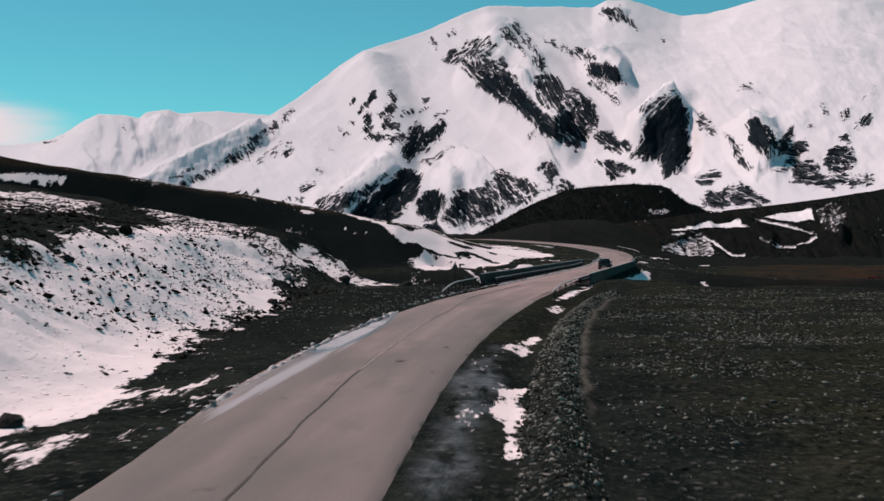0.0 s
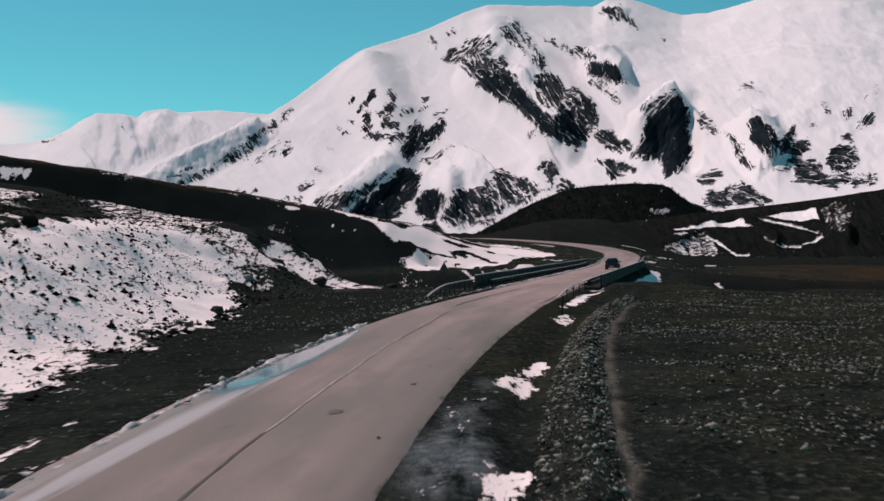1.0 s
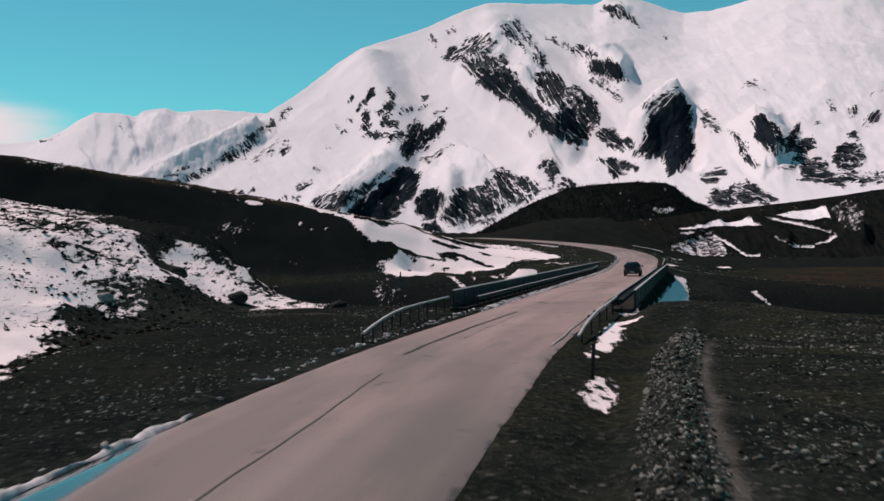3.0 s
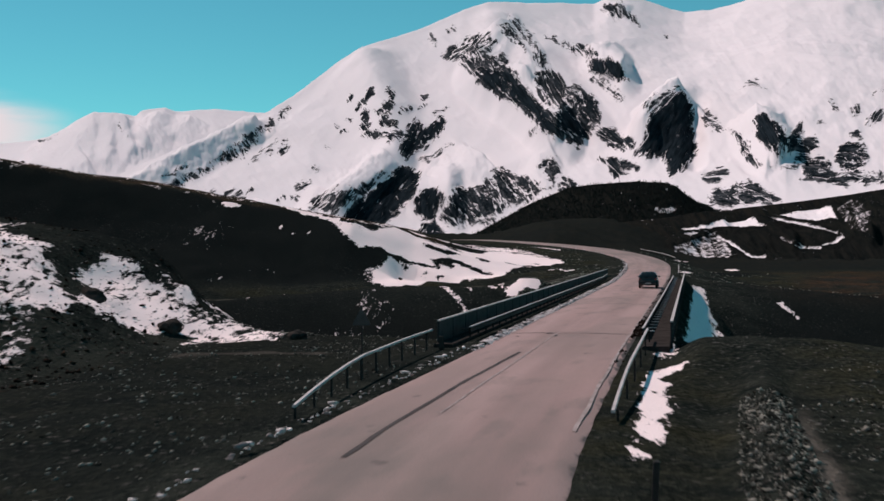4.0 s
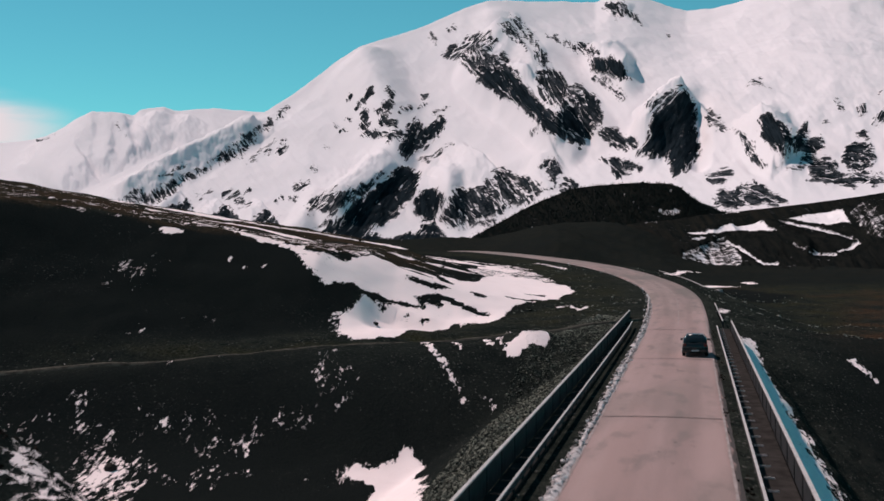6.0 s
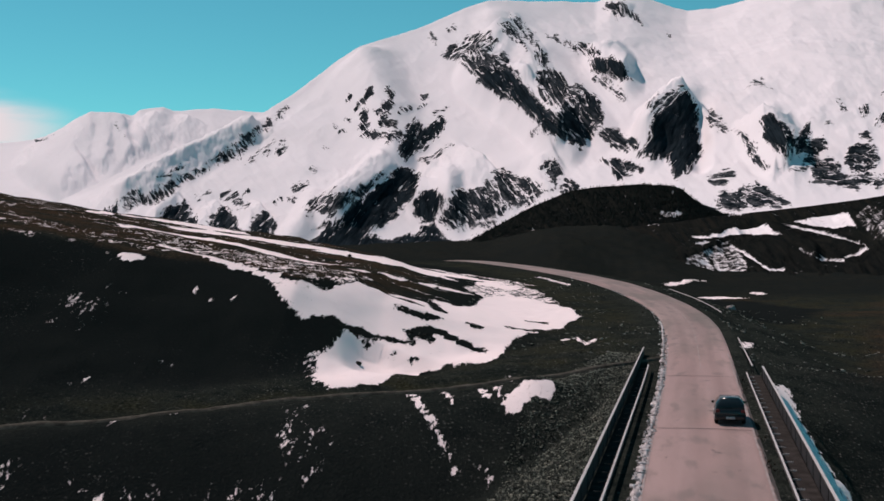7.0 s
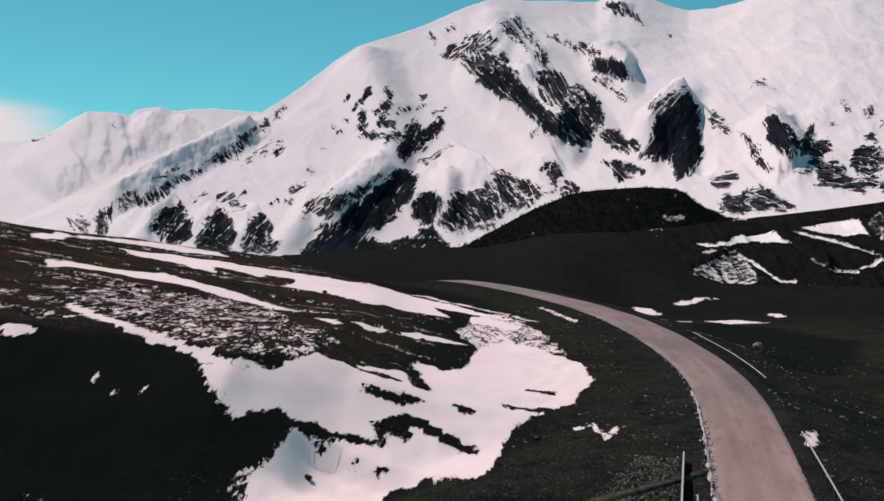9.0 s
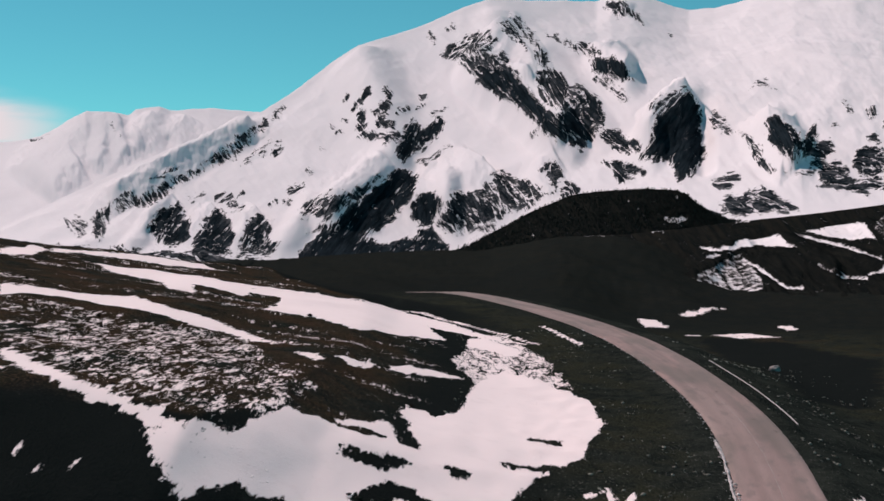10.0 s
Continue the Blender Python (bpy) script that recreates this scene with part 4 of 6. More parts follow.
def build_road():
    ys = np.arange(-70, 560, 0.8)
    us = np.linspace(-1, 1, 25)
    yy, uu = np.meshgrid(ys, us, indexing="ij")
    half = road_half(yy) + 0.05 * fbm(yy * 0.6, np.sign(uu) * 3.0, 71, 3) * (np.abs(uu) > 0.99)
    half = half + np.where(uu < 0, np.interp(yy, (18, 28, 38, 52, 64), (0, 0.40, 0.50, 0.2, 0)), 0)
    half = half - np.where(uu > 0, road_trim(yy), 0)
    off = uu * half
    d = np.interp(yy, ROAD_Y, ROAD_D)
    n = np.sqrt(1 + d * d)
    x, y = road_x(yy) + off / n, yy - off * d / n
    z = road_z(yy) + 0.05 * (1 - uu * uu) - np.where(np.abs(uu) > 0.99, 0.10, 0.0) + 0.012 * fbm(x * 0.4, y * 0.4, 72, 3)
    s = np.concatenate([[0], np.cumsum(np.hypot(np.diff(road_x(ys)), np.diff(ys)))])
    uv = np.stack([off, np.broadcast_to(s[:, None], off.shape)], -1).reshape(-1, 2)
    # melt water along the left edge
    pool = np.exp(-((off - np.interp(yy, (26, 36, 45, 52, 61), (-3.2, -3.1, -2.95, -3.0, -3.6))) / np.interp(yy, (24, 34, 42, 52, 63), (0.34, 0.55, 0.92, 0.85, 0.25))) ** 4)
    wet_or_shade = pool * (smooth(33, 41, yy) * smooth(64, 55, yy) + 0.55 * smooth(20, 27, yy) * smooth(38, 34, yy))
    dust = smooth(0.86, 1.0, np.abs(uu)) * 0.55 * (1 - pool * smooth(20, 30, yy) * smooth(60, 50, yy)) + smooth(88, 100, yy) * smooth(200, 180, yy) * smooth(0.80, 1.0, np.abs(uu)) * 0.35
    me = grid_mesh("road", np.stack([x, y, z], -1).reshape(-1, 3), len(ys), len(us), {"wet_or_shade": wet_or_shade, "frost": np.exp(-((off + np.interp(yy, (20, 45), (2.75, 2.35))) / 0.45) ** 2) * smooth(19, 25, yy) * smooth(48, 40, yy), "dust": dust, "pale": smooth(50, 90, yy + 8 * fbm(yy * 0.1, uu * 1.5, 73, 3)) * (1 - 0.6 * smooth(195, 245, yy))}, MAT_ROAD, uv)
    return tagged(new("road", me), "worn pinkish grey asphalt road winding through the valley", "road", kind="structure")


build_road()


# ---------------------------------------------------------------- mountains
STATION = Vector((5.5, 65.0, 5.7))      # bearings and rises are given from here, in thousandths


def crest_lift(bb, ee, crests):
    """Sharp crests that fall gently to one side and steeply to the other: height, the two widths, the line from its top."""
    lift = np.zeros(bb.shape)
    for h, gentle, steep, pts in crests:
        near, side, run = np.full(bb.shape, 1e9), np.zeros(bb.shape), np.zeros(bb.shape)
        n = len(pts) - 1
        for k in range(n):
            (x0, y0), (x1, y1) = pts[k], pts[k + 1]
            dx, dy = x1 - x0, y1 - y0
            t = np.clip(((bb - x0) * dx + (ee - y0) * dy) / (dx * dx + dy * dy + 1e-9), 0, 1)
            d = np.hypot(bb - x0 - t * dx, ee - y0 - t * dy)
            closer = d < near
            near = np.where(closer, d, near)
            side = np.where(closer, dx * (ee - y0) - dy * (bb - x0), side)
            run = np.where(closer, (k + t) / n, run)
        far = near / np.where(side > 0, steep, gentle)
        body = np.clip(1 - far, 0, 1)
        lift += h * np.where(side > 0, body, body * body * (3 - 2 * body)) * smooth(0.0, 0.15, run) * smooth(1.0, 0.85, run)
    return lift


def massif(name, crest, foot, columns, rows, relief, rocks=(), crags=(), drifts=(), crests=(), bare=0.0, seed=0, power=1.2, spurs=(), label="", category="mountain", earth=0.0, fold=1.0, kind="", warp=5.0, material=None, rugged=1.0, lean=0.8):
    """A mountain side between a foot line (bearing, rise, metres) and a crest line of the same form, with a back.
    crags and drifts: how closely rock or snow covers, which way it is streaked, its outline in bearing and rise."""
    cb, ce, cd = np.array(crest, float).T
    fb, fe, fd = np.array(foot, float).T
    b = np.linspace(cb[0], cb[-1], columns)
    jag = relief * 0.035 * ridged(b * 0.05, b * 0, seed + 3, 4)
    ker = np.exp(-0.5 * np.linspace(-2.5, 2.5, 9) ** 2)
    soft = np.exp(-0.5 * np.linspace(-2.5, 2.5, 181) ** 2)
    d1 = np.convolve(np.pad(np.interp(b, cb, cd), 90, mode="edge"), soft / soft.sum(), "valid")
    e1 = np.convolve(np.pad(np.interp(b, cb, ce), 4, mode="edge"), ker / ker.sum(), "valid")
    d0, e0 = np.interp(b, fb, fd), np.interp(b, fb, fe)
    z1, z0 = e1 * d1 / 1000, e0 * d0 / 1000
    zs = np.convolve(np.pad(z1, 90, mode="edge"), soft / soft.sum(), "valid")
    s = np.concatenate([np.linspace(-0.06, 1, rows), np.linspace(1.02, 1.6, 14)])[:, None]
    d = d0 + (d1 - d0) * s
    sf = np.clip(s, 0, 1)
    z = z0 + (zs - z0) * np.where(s < 0, s * 0.5, sf ** power) + (z1 - zs) * smooth(0.45, 1.0, sf) - np.maximum(s - 1, 0) * (z1 - z0) * 1.3
    x = b / 1000 * d
    z = np.broadcast_to(z, x.shape).copy()
    d = np.broadcast_to(d, x.shape)
    fade = smooth(0, 0.12, sf) * smooth(1.0, 0.86, sf)
    z += jag * smooth(0.95, 1.0, sf) * smooth(1.2, 1.0, s)
    f = 1.0 / (relief * 7)
    u, v = x * f * fold, d * f * 0.45
    z += rugged * relief * fade * (0.45 * ridged(u, v, seed, 4, 0.42) - 0.4 + 0.6 * fbm(u * 0.4, v * 0.4, seed + 9, 3))
    bb = x / d * 1000
    ee = z / d * 1000
    for x0, y0, x1, y1, w, h in spurs:
        c = capsule(bb, ee, x0, y0, x1, y1, w)
        z += fade * h * c * c * (3 - 2 * c)
    ee = z / d * 1000
    wander = fbm(bb * 0.09, ee * 0.09, seed + 12, 3, 0.55)
    z += fade * crest_lift(bb + 3.0 * wander, ee - 3.0 * wander, crests)
    ee = z / d * 1000
    rock = np.full(x.shape, bare)
    wb = bb + warp * (0.6 * fbm(bb * 0.10, ee * 0.10, seed + 20, 4, 0.6) + 0.35 * fbm(bb * 0.4, ee * 0.4, seed + 21, 3, 0.6))
    we = ee + warp * (0.6 * fbm(bb * 0.10, ee * 0.10, seed + 30, 4, 0.6) + 0.35 * fbm(bb * 0.4, ee * 0.4, seed + 31, 3, 0.6))
    across, along = (bb + lean * ee) * 0.20, (ee - lean * bb) * 0.030
    for x0, y0, x1, y1, w, k in rocks:
        rock = np.maximum(rock, k * np.minimum(1, 1.5 * capsule(wb, we, x0, y0, x1, y1, w * 1.15)))
    for sign, areas in ((1, crags), (-1, drifts)):
        for k, turn, pts in areas:
            xs, ys = [p[0] for p in pts], [p[1] for p in pts]
            here = (wb > min(xs) - 8) & (wb < max(xs) + 8) & (we > min(ys) - 8) & (we < max(ys) + 8)
            if not here.any():
                continue
            inner = inside_poly(wb[here], we[here], pts)
            cover = (k + 0.14) * smooth(-3.2, 4.2, inner) if sign > 0 else k * smooth(0.1, 2.4, inner)
            rock[here] = np.maximum(rock[here], cover) if sign > 0 else rock[here] - cover
            ct, st = math.cos(radians(turn)), math.sin(radians(turn))
            hb, he = bb[here], ee[here]
            across[here] = np.where(inner > -5, (hb * ct + he * st) * 0.30, across[here])
            along[here] = np.where(inner > -5, (he * ct - hb * st) * 0.075, along[here])
    crag = np.clip(rock, 0, 1) * fade
    ribs = ridged(across * 0.26, along * 0.45, seed + 41, 4, 0.6)
    if bare == 0:
        z += crag * relief * (0.03 * (ridged(u * 2.6, v * 2.6, seed + 40, 4, 0.5) - 0.8) + 0.05 * (ribs - 0.8))
        z += fade * (1 - crag) * relief * (0.02 * ridged((bb + lean * ee) * 0.05, (ee - lean * bb) * 0.012, seed + 42, 3, 0.5) + 0.12 * rugged * fbm(bb * 0.030, ee * 0.055, seed + 44, 4, 0.5))
        gx = np.gradient(z, axis=1) / np.maximum(np.gradient(x, axis=1), 0.2)
        steep = np.clip(np.abs(gx) / 0.8, 0, 1.4)
        blotch = fbm(bb * 0.11, ee * 0.11, seed + 60, 4, 0.6)
        rock = np.where(rock > 0.02, rock + 0.22 * blotch + 0.14 * (steep - 0.5), 0.0)
    else:
        z += crag * relief * 0.12 * ribs
    verts = np.stack([x + STATION.x, d + STATION.y, z + STATION.z], -1).reshape(-1, 3)
    me = grid_mesh(name, verts, x.shape[0], x.shape[1], {"rock": rock, "earth": np.full(x.shape, earth), "across": across, "along": along}, material or MAT_MOUNTAIN)
    tagged(new(name, me), label, category, kind=kind)
    return verts.reshape(x.shape + (3,)), rock


MAIN_SPURS = [(41, 189, 26, 143, 26, 26), (26, 143, 99, 88, 24, 58), (80, 157, 128, 98, 22, 20), (204, 124, 165, 81, 22, 22), (215, 117, 214, 73, 14, -18), (-47, 65, -96, 26, 22, 42), (-3, 45, 1, 11, 17, 20), (-174, 94, -278, 44, 15, 24), (-71, 153, -52, 94, 39, 49), (129, 158, 152, 137, 18, 25), (275, 104, 294, 77, 22, 16), (-243, 32, -268, 2, 12, 14), (-116, 36, -141, -7, 17, 20)]

CRAGS_A = [
    (0.62, -50, [(-7, 163), (2, 172), (19, 181), (34, 185), (42, 176), (37, 166), (26, 164), (14, 160), (-1, 160)]),
    (1, 40, [(42, 192), (51, 193), (63, 177), (67, 166), (59, 175), (49, 182)]),
    (0.7, 35, [(53, 199), (65, 189), (74, 182), (73, 172), (63, 182), (55, 192)]),
    (0.78, 35, [(11, 158), (26, 165), (46, 166), (53, 158), (46, 143), (26, 138), (20, 148)]),
]
CRAGS_B = [
    (1.12, 40, [(24, 145), (36, 155), (48, 157), (63, 143), (72, 131), (80, 121), (92, 111), (99, 101), (101, 89), (92, 92), (82, 99), (72, 109), (60, 121), (46, 128), (32, 136)]),
    (0.8, 10, [(75, 174), (82, 170), (86, 157), (80, 153), (75, 160)]),
    (0.9, 30, [(75, 148), (90, 152), (99, 143), (105, 138), (107, 123), (99, 116), (85, 121), (77, 130)]),
    (1, 40, [(104, 138), (119, 133), (130, 123), (133, 111), (126, 96), (121, 90), (114, 83), (104, 86), (99, 96), (92, 106), (92, 113), (103, 118)]),
]
CRAGS_SHADE_C = [
    (1, 50, [(126, 103), (141, 101), (153, 93), (163, 86), (162, 81), (146, 81), (133, 89)]),
    (1.25, 20, [(120, 157), (129, 160), (143, 161), (151, 152), (156, 141), (146, 142), (134, 147), (124, 148)]),
    # thin rock cover that stands in for blue shade on the snow
    (0.48, 45, [(124, 145), (136, 141), (157, 125), (152, 123), (138, 130)]),
    (0.65, 30, [(100, 176), (121, 173), (121, 167), (114, 163), (104, 167)]),
]
CRAGS_D = [
    (0.9, 50, [(84, 182), (92, 179), (96, 174), (90, 176)]),
    (1.35, -30, [(205, 131), (211, 122), (213, 110), (211, 100), (215, 88), (215, 73), (204, 64), (194, 55), (189, 69), (187, 74), (172, 74), (162, 76), (167, 84), (172, 93), (173, 108), (185, 118), (195, 127)]),
    (0.5, -48, [(169, 122), (180, 128), (203, 138), (188, 120), (175, 110)]),
    (1, 30, [(128, 73), (141, 74), (154, 72), (156, 58), (143, 56), (139, 66)]),
]
CRAGS_SHADE_E = [
    (0.9, 80, [(153, 69), (168, 68), (167, 64), (154, 64)]),
    (0.85, 30, [(135, 202), (141, 208), (151, 211), (155, 204), (162, 196), (168, 189), (159, 192), (153, 197), (145, 195)]),
    # two thin covers painting the blue shade on open snow
    (0.36, 60, [(255, 133), (258, 140), (270, 142), (276, 134), (265, 133)]),
    (0.36, 50, [(216, 110), (226, 116), (237, 105), (246, 93), (231, 95)]),
]
CRAGS_F = [
    (1.15, 30, [(267, 109), (275, 112), (285, 105), (294, 97), (296, 88), (288, 85), (290, 75), (280, 80), (270, 88), (268, 98)]),
    (1.05, -30, [(293, 84), (299, 95), (309, 106), (309, 95), (307, 80), (299, 78)]),
    (0.95, 82, [(303, 78), (309, 90), (320, 92), (321, 82), (315, 73), (328, 73), (336, 61), (353, 48), (319, 53), (308, 53), (310, 63), (302, 70)]),
    (1, 82, [(338, 78), (345, 86), (363, 85), (365, 70), (358, 58), (343, 59), (337, 68)]),
]
CRAGS_G = [
    (1, 86, [(309, 55), (343, 58), (382, 59), (382, 52), (362, 49), (328, 50)]),
    (1, -40, [(363, 102), (372, 114), (378, 118), (378, 106), (368, 101)]),
    (1, 10, [(351, 117), (357, 118), (359, 109), (353, 108)]),
    (0.75, 45, [(331, 123), (337, 119), (342, 112), (337, 110)]),
]
CRAGS_H = [
    (1, 80, [(349, 94), (360, 98), (360, 89), (352, 90)]),
    (0.5, -40, [(369, 127), (380, 138), (380, 129)]),
    (0.7, 80, [(320, 106), (326, 108), (329, 102), (323, 101)]),
    (1, 35, [(249, 96), (254, 94), (259, 85), (265, 73), (273, 67), (263, 68), (257, 76)]),
]
CRAGS_I = [
    (0.6, 88, [(276, 64), (309, 67), (320, 64), (294, 62)]),
    (0.7, 86, [(219, 59), (241, 65), (246, 59), (236, 51), (221, 53)]),
    (0.9, 76, [(226, 41), (236, 47), (253, 49), (263, 53), (272, 49), (284, 40), (290, 34), (260, 33), (240, 30), (229, 34)]),
    (1, 86, [(192, 37), (226, 34), (229, 30), (195, 31)]),
]
CRAGS_J = [
    (1.2, -30, [(-41, 94), (-35, 104), (-25, 107), (-21, 101), (-8, 111), (-3, 107), (-5, 98), (-18, 87), (-33, 77), (-39, 73), (-42, 82)]),
    (1, 70, [(-57, 97), (-42, 100), (-40, 92), (-53, 89)]),
    (0.6, -60, [(-28, 74), (-13, 80), (-4, 84), (-6, 79), (-18, 73)]),
    (1.25, -45, [(-102, 21), (-87, 30), (-72, 43), (-53, 58), (-40, 67), (-25, 61), (-28, 50), (-37, 36), (-47, 24), (-58, 15), (-117, 17)]),
]
CRAGS_K = [
    (1.2, -10, [(-29, 40), (-21, 49), (-11, 48), (-6, 38), (-11, 28), (-13, 19), (-24, 19), (-30, 26)]),
    (0.7, -50, [(-123, 35), (-116, 44), (-96, 49), (-99, 41), (-109, 28), (-122, 28)]),
    (0.95, 30, [(-5, 33), (4, 43), (21, 50), (35, 43), (46, 35), (41, 28), (30, 20), (16, 17), (1, 17), (-6, 23)]),
    (0.9, 40, [(37, 65), (45, 66), (53, 55), (63, 43), (75, 38), (65, 32), (52, 37), (42, 47)]),
]
CRAGS_L = [
    (0.82, 40, [(54, 61), (68, 58), (75, 42), (62, 47)]),
    (0.84, 30, [(77, 69), (92, 75), (97, 64), (92, 51), (82, 63)]),
    (0.9, 40, [(0, 48), (11, 51), (20, 44), (7, 42)]),
    (1, 30, [(93, 41), (100, 59), (115, 52), (105, 44)]),
]
CRAGS_M = [
    (0.62, 35, [(-209, 72), (-190, 87), (-175, 98), (-150, 112), (-140, 121), (-145, 110), (-163, 98), (-175, 83), (-185, 74), (-200, 70)]),
    (0.6, -60, [(-176, 72), (-160, 84), (-150, 91), (-155, 82), (-170, 75)]),
    (0.7, -40, [(-152, 80), (-144, 93), (-139, 84), (-145, 79)]),
    (0.6, 40, [(-235, 60), (-219, 67), (-199, 72), (-221, 57), (-238, 53)]),
]
CRAGS_N = [
    (0.66, 40, [(-269, 43), (-244, 56), (-228, 62), (-233, 49), (-249, 43)]),
    (0.42, -55, [(-250, 61), (-226, 74), (-223, 70), (-238, 61)]),
    (0.7, -60, [(-136, 50), (-124, 55), (-120, 51), (-131, 47)]),
    (0.72, 40, [(-282, 35), (-271, 53), (-260, 45), (-235, 56), (-239, 45), (-262, 35), (-276, 32)]),
]
CRAGS_O = [
    (0.9, 20, [(-298, 14), (-300, 29), (-282, 40), (-287, 22), (-294, 9)]),
    (0.48, 50, [(-328, 26), (-314, 30), (-296, 22), (-312, 14)]),
    (1.05, -40, [(-253, 21), (-245, 34), (-228, 41), (-218, 24), (-218, 7), (-235, 4), (-248, 14)]),
    (1.1, -40, [(-215, 7), (-207, 24), (-194, 35), (-184, 26), (-179, 12), (-182, -1), (-212, -3)]),
]
CRAGS_P = [
    (1.05, -40, [(-173, 11), (-169, 24), (-159, 32), (-148, 24), (-151, 12), (-139, 6), (-149, -4), (-175, -3)]),
    (0.8, 85, [(-330, 6), (-235, 1), (-149, -5), (-149, -26), (-349, -25)]),
    (1.25, -42, [(-149, -18), (-125, -4), (-111, 12), (-92, 22), (-73, 38), (-44, 67), (-25, 63), (-32, 50), (-48, 26), (-66, 19), (-73, 12), (-50, 6), (-26, 14), (-15, 20), (4, 1), (31, 13), (52, 15), (52, -27), (-149, -28)]),
    (0.55, -50, [(-197, 44), (-183, 47), (-173, 35), (-178, 32), (-190, 38)]),
]
CRAGS_Q = [
    (0.52, 35, [(-9, 19), (1, 43), (26, 53), (50, 63), (79, 50), (92, 48), (74, 38), (50, 30), (35, 16), (1, 14)]),
    (0.45, -45, [(-117, 44), (-77, 51), (-53, 66), (-68, 46), (-97, 27), (-122, 28)]),
    (0.5, -50, [(-220, 48), (-207, 49), (-206, 44), (-217, 42)]),
]
CRESTS_A = [
    (30, 14, 15, [(-142, 119), (-175, 101), (-205, 85), (-229, 74), (-274, 49), (-318, 22)]),
    (34, 26, 20, [(41, 193), (53, 175), (68, 157), (77, 128)]),
    (38, 22, 42, [(20, 150), (36, 133), (60, 118), (80, 99), (100, 88)]),
    (34, 14, 26, [(157, 146), (143, 163), (119, 160)]),
    (40, 16, 45, [(205, 134), (190, 120), (173, 105), (167, 83)]),
    (34, 45, 45, [(36, 70), (21, 53), (1, 43), (-6, 16)]),
    (16, 18, 22, [(92, 79), (80, 69), (75, 43)]),
]
CRESTS_B = [
    (18, 12, 14, [(149, 211), (145, 195)]),
    (30, 30, 26, [(268, 112), (271, 90), (294, 68)]),
    (26, 40, 30, [(-40, 67), (-67, 46), (-97, 24)]),
    (16, 14, 14, [(-22, 49), (-30, 27)]),
    (18, 14, 20, [(-227, 42), (-245, 31), (-255, 12)]),
    (18, 14, 20, [(-195, 36), (-209, 23), (-217, 3)]),
    (18, 14, 20, [(-158, 33), (-170, 22), (-176, 0)]),
]
OUTCROPS_A = [
    (-67, 134, -71, 129, 3.5, .9),
    (-72, 126, -76, 123, 3, .8),
    (-52, 135, -49, 129, 3.5, .8),
    (-52, 122, -56, 112, 5.5, 1),
    (-61, 115, -55, 114, 4, .9),
    (-57, 106, -47, 105, 4, 1),
    (-73, 115, -73, 104, 3.2, .9),
    (-77, 104, -70, 103, 2.5, .8),
    (-94, 99, -89, 98, 2.5, .8),
    (-71, 97, -63, 96, 4, .95),
    (-87, 125, -85, 128, 2.5, .7),
    (-81, 117, -79, 119, 2, .7),
]
OUTCROPS_B = [
    (-41, 116, -34, 117, 3, .7),
    (-27, 118, -22, 121, 2.5, .6),
    (-31, 109, -29, 110, 2.5, .7),
    (-101, 104, -99, 103, 2, .6),
    (-88, 110, -86, 109, 2, .6),
    (-108, 86, -105, 84, 3, .45),
    (-118, 68, -115, 66, 3, .4),
    (-150, 39, -146, 41, 3, .7),
    (-137, 40, -132, 42, 3, .7),
    (-196, 44, -189, 47, 3, .6),
    (-178, 45, -172, 48, 2.5, .6),
    (2, 186, 5, 187, 3, .6),
]
OUTCROPS_C = [
    (-15, 182, -12, 174, 2.5, .4),
    (-23, 128, -20, 129, 2, .6),
    (-24, 121, -22, 121, 2, .6),
    (-13, 114, -3, 118, 3, .6),
    (-2, 86, 2, 87, 2.5, .4),
    (72, 96, 75, 97, 3, .6),
    (123, 167, 128, 164, 3, .9),
    (189, 178, 191, 179, 2, .5),
    (172, 118, 175, 121, 3, .7),
]
FAR_CRESTS_A = [
    (45, 34, 30, [(-302, 116), (-312, 99), (-332, 73), (-356, 46)]),
    (40, 14, 16, [(-286, 113), (-281, 96), (-273, 72)]),
    (34, 16, 22, [(-251, 120), (-258, 102), (-267, 81)]),
    (24, 20, 18, [(-336, 102), (-353, 78), (-370, 56)]),
    (26, 14, 20, [(-225, 115), (-231, 103), (-239, 89)]),
    (24, 20, 30, [(-312, 68), (-328, 53), (-341, 38)]),
    (26, 14, 16, [(-295, 109), (-293, 87), (-300, 63)]),
]
DRIFTS_A = [
    (1.02, 88, [(199, 12), (226, 14), (244, 20), (253, 21), (269, 21), (274, 15), (285, 11), (244, 11), (226, 9), (208, 8)]),
    (0.9, 60, [(281, 21), (308, 28), (335, 31), (344, 18), (322, 15), (304, 18), (295, 20)]),
    (0.8, 80, [(276, 22), (294, 19), (321, 14), (348, 5), (348, 2), (316, 10), (289, 15)]),
    (0.95, -50, [(327, -4), (339, -2), (347, 5), (351, 1), (342, -6), (330, -7)]),
]
DRIFTS_B = [
    (0.48, 28, [(186, -12), (197, -5), (215, 1), (233, 8), (240, 3), (248, -6), (251, -15), (228, -27), (202, -31), (187, -32), (187, -21)]),
    (0.95, 70, [(184, -31), (187, -16), (198, -25), (209, -23), (227, -22), (245, -17), (223, -26), (205, -30)]),
    (0.9, 50, [(233, 8), (243, 2), (261, -9), (269, -14), (281, -14), (279, -18), (267, -18), (247, -6), (235, 3)]),
    (0.95, 50, [(283, 9), (292, 4), (308, -5), (330, -6), (330, -10), (310, -10), (292, 0)]),
]
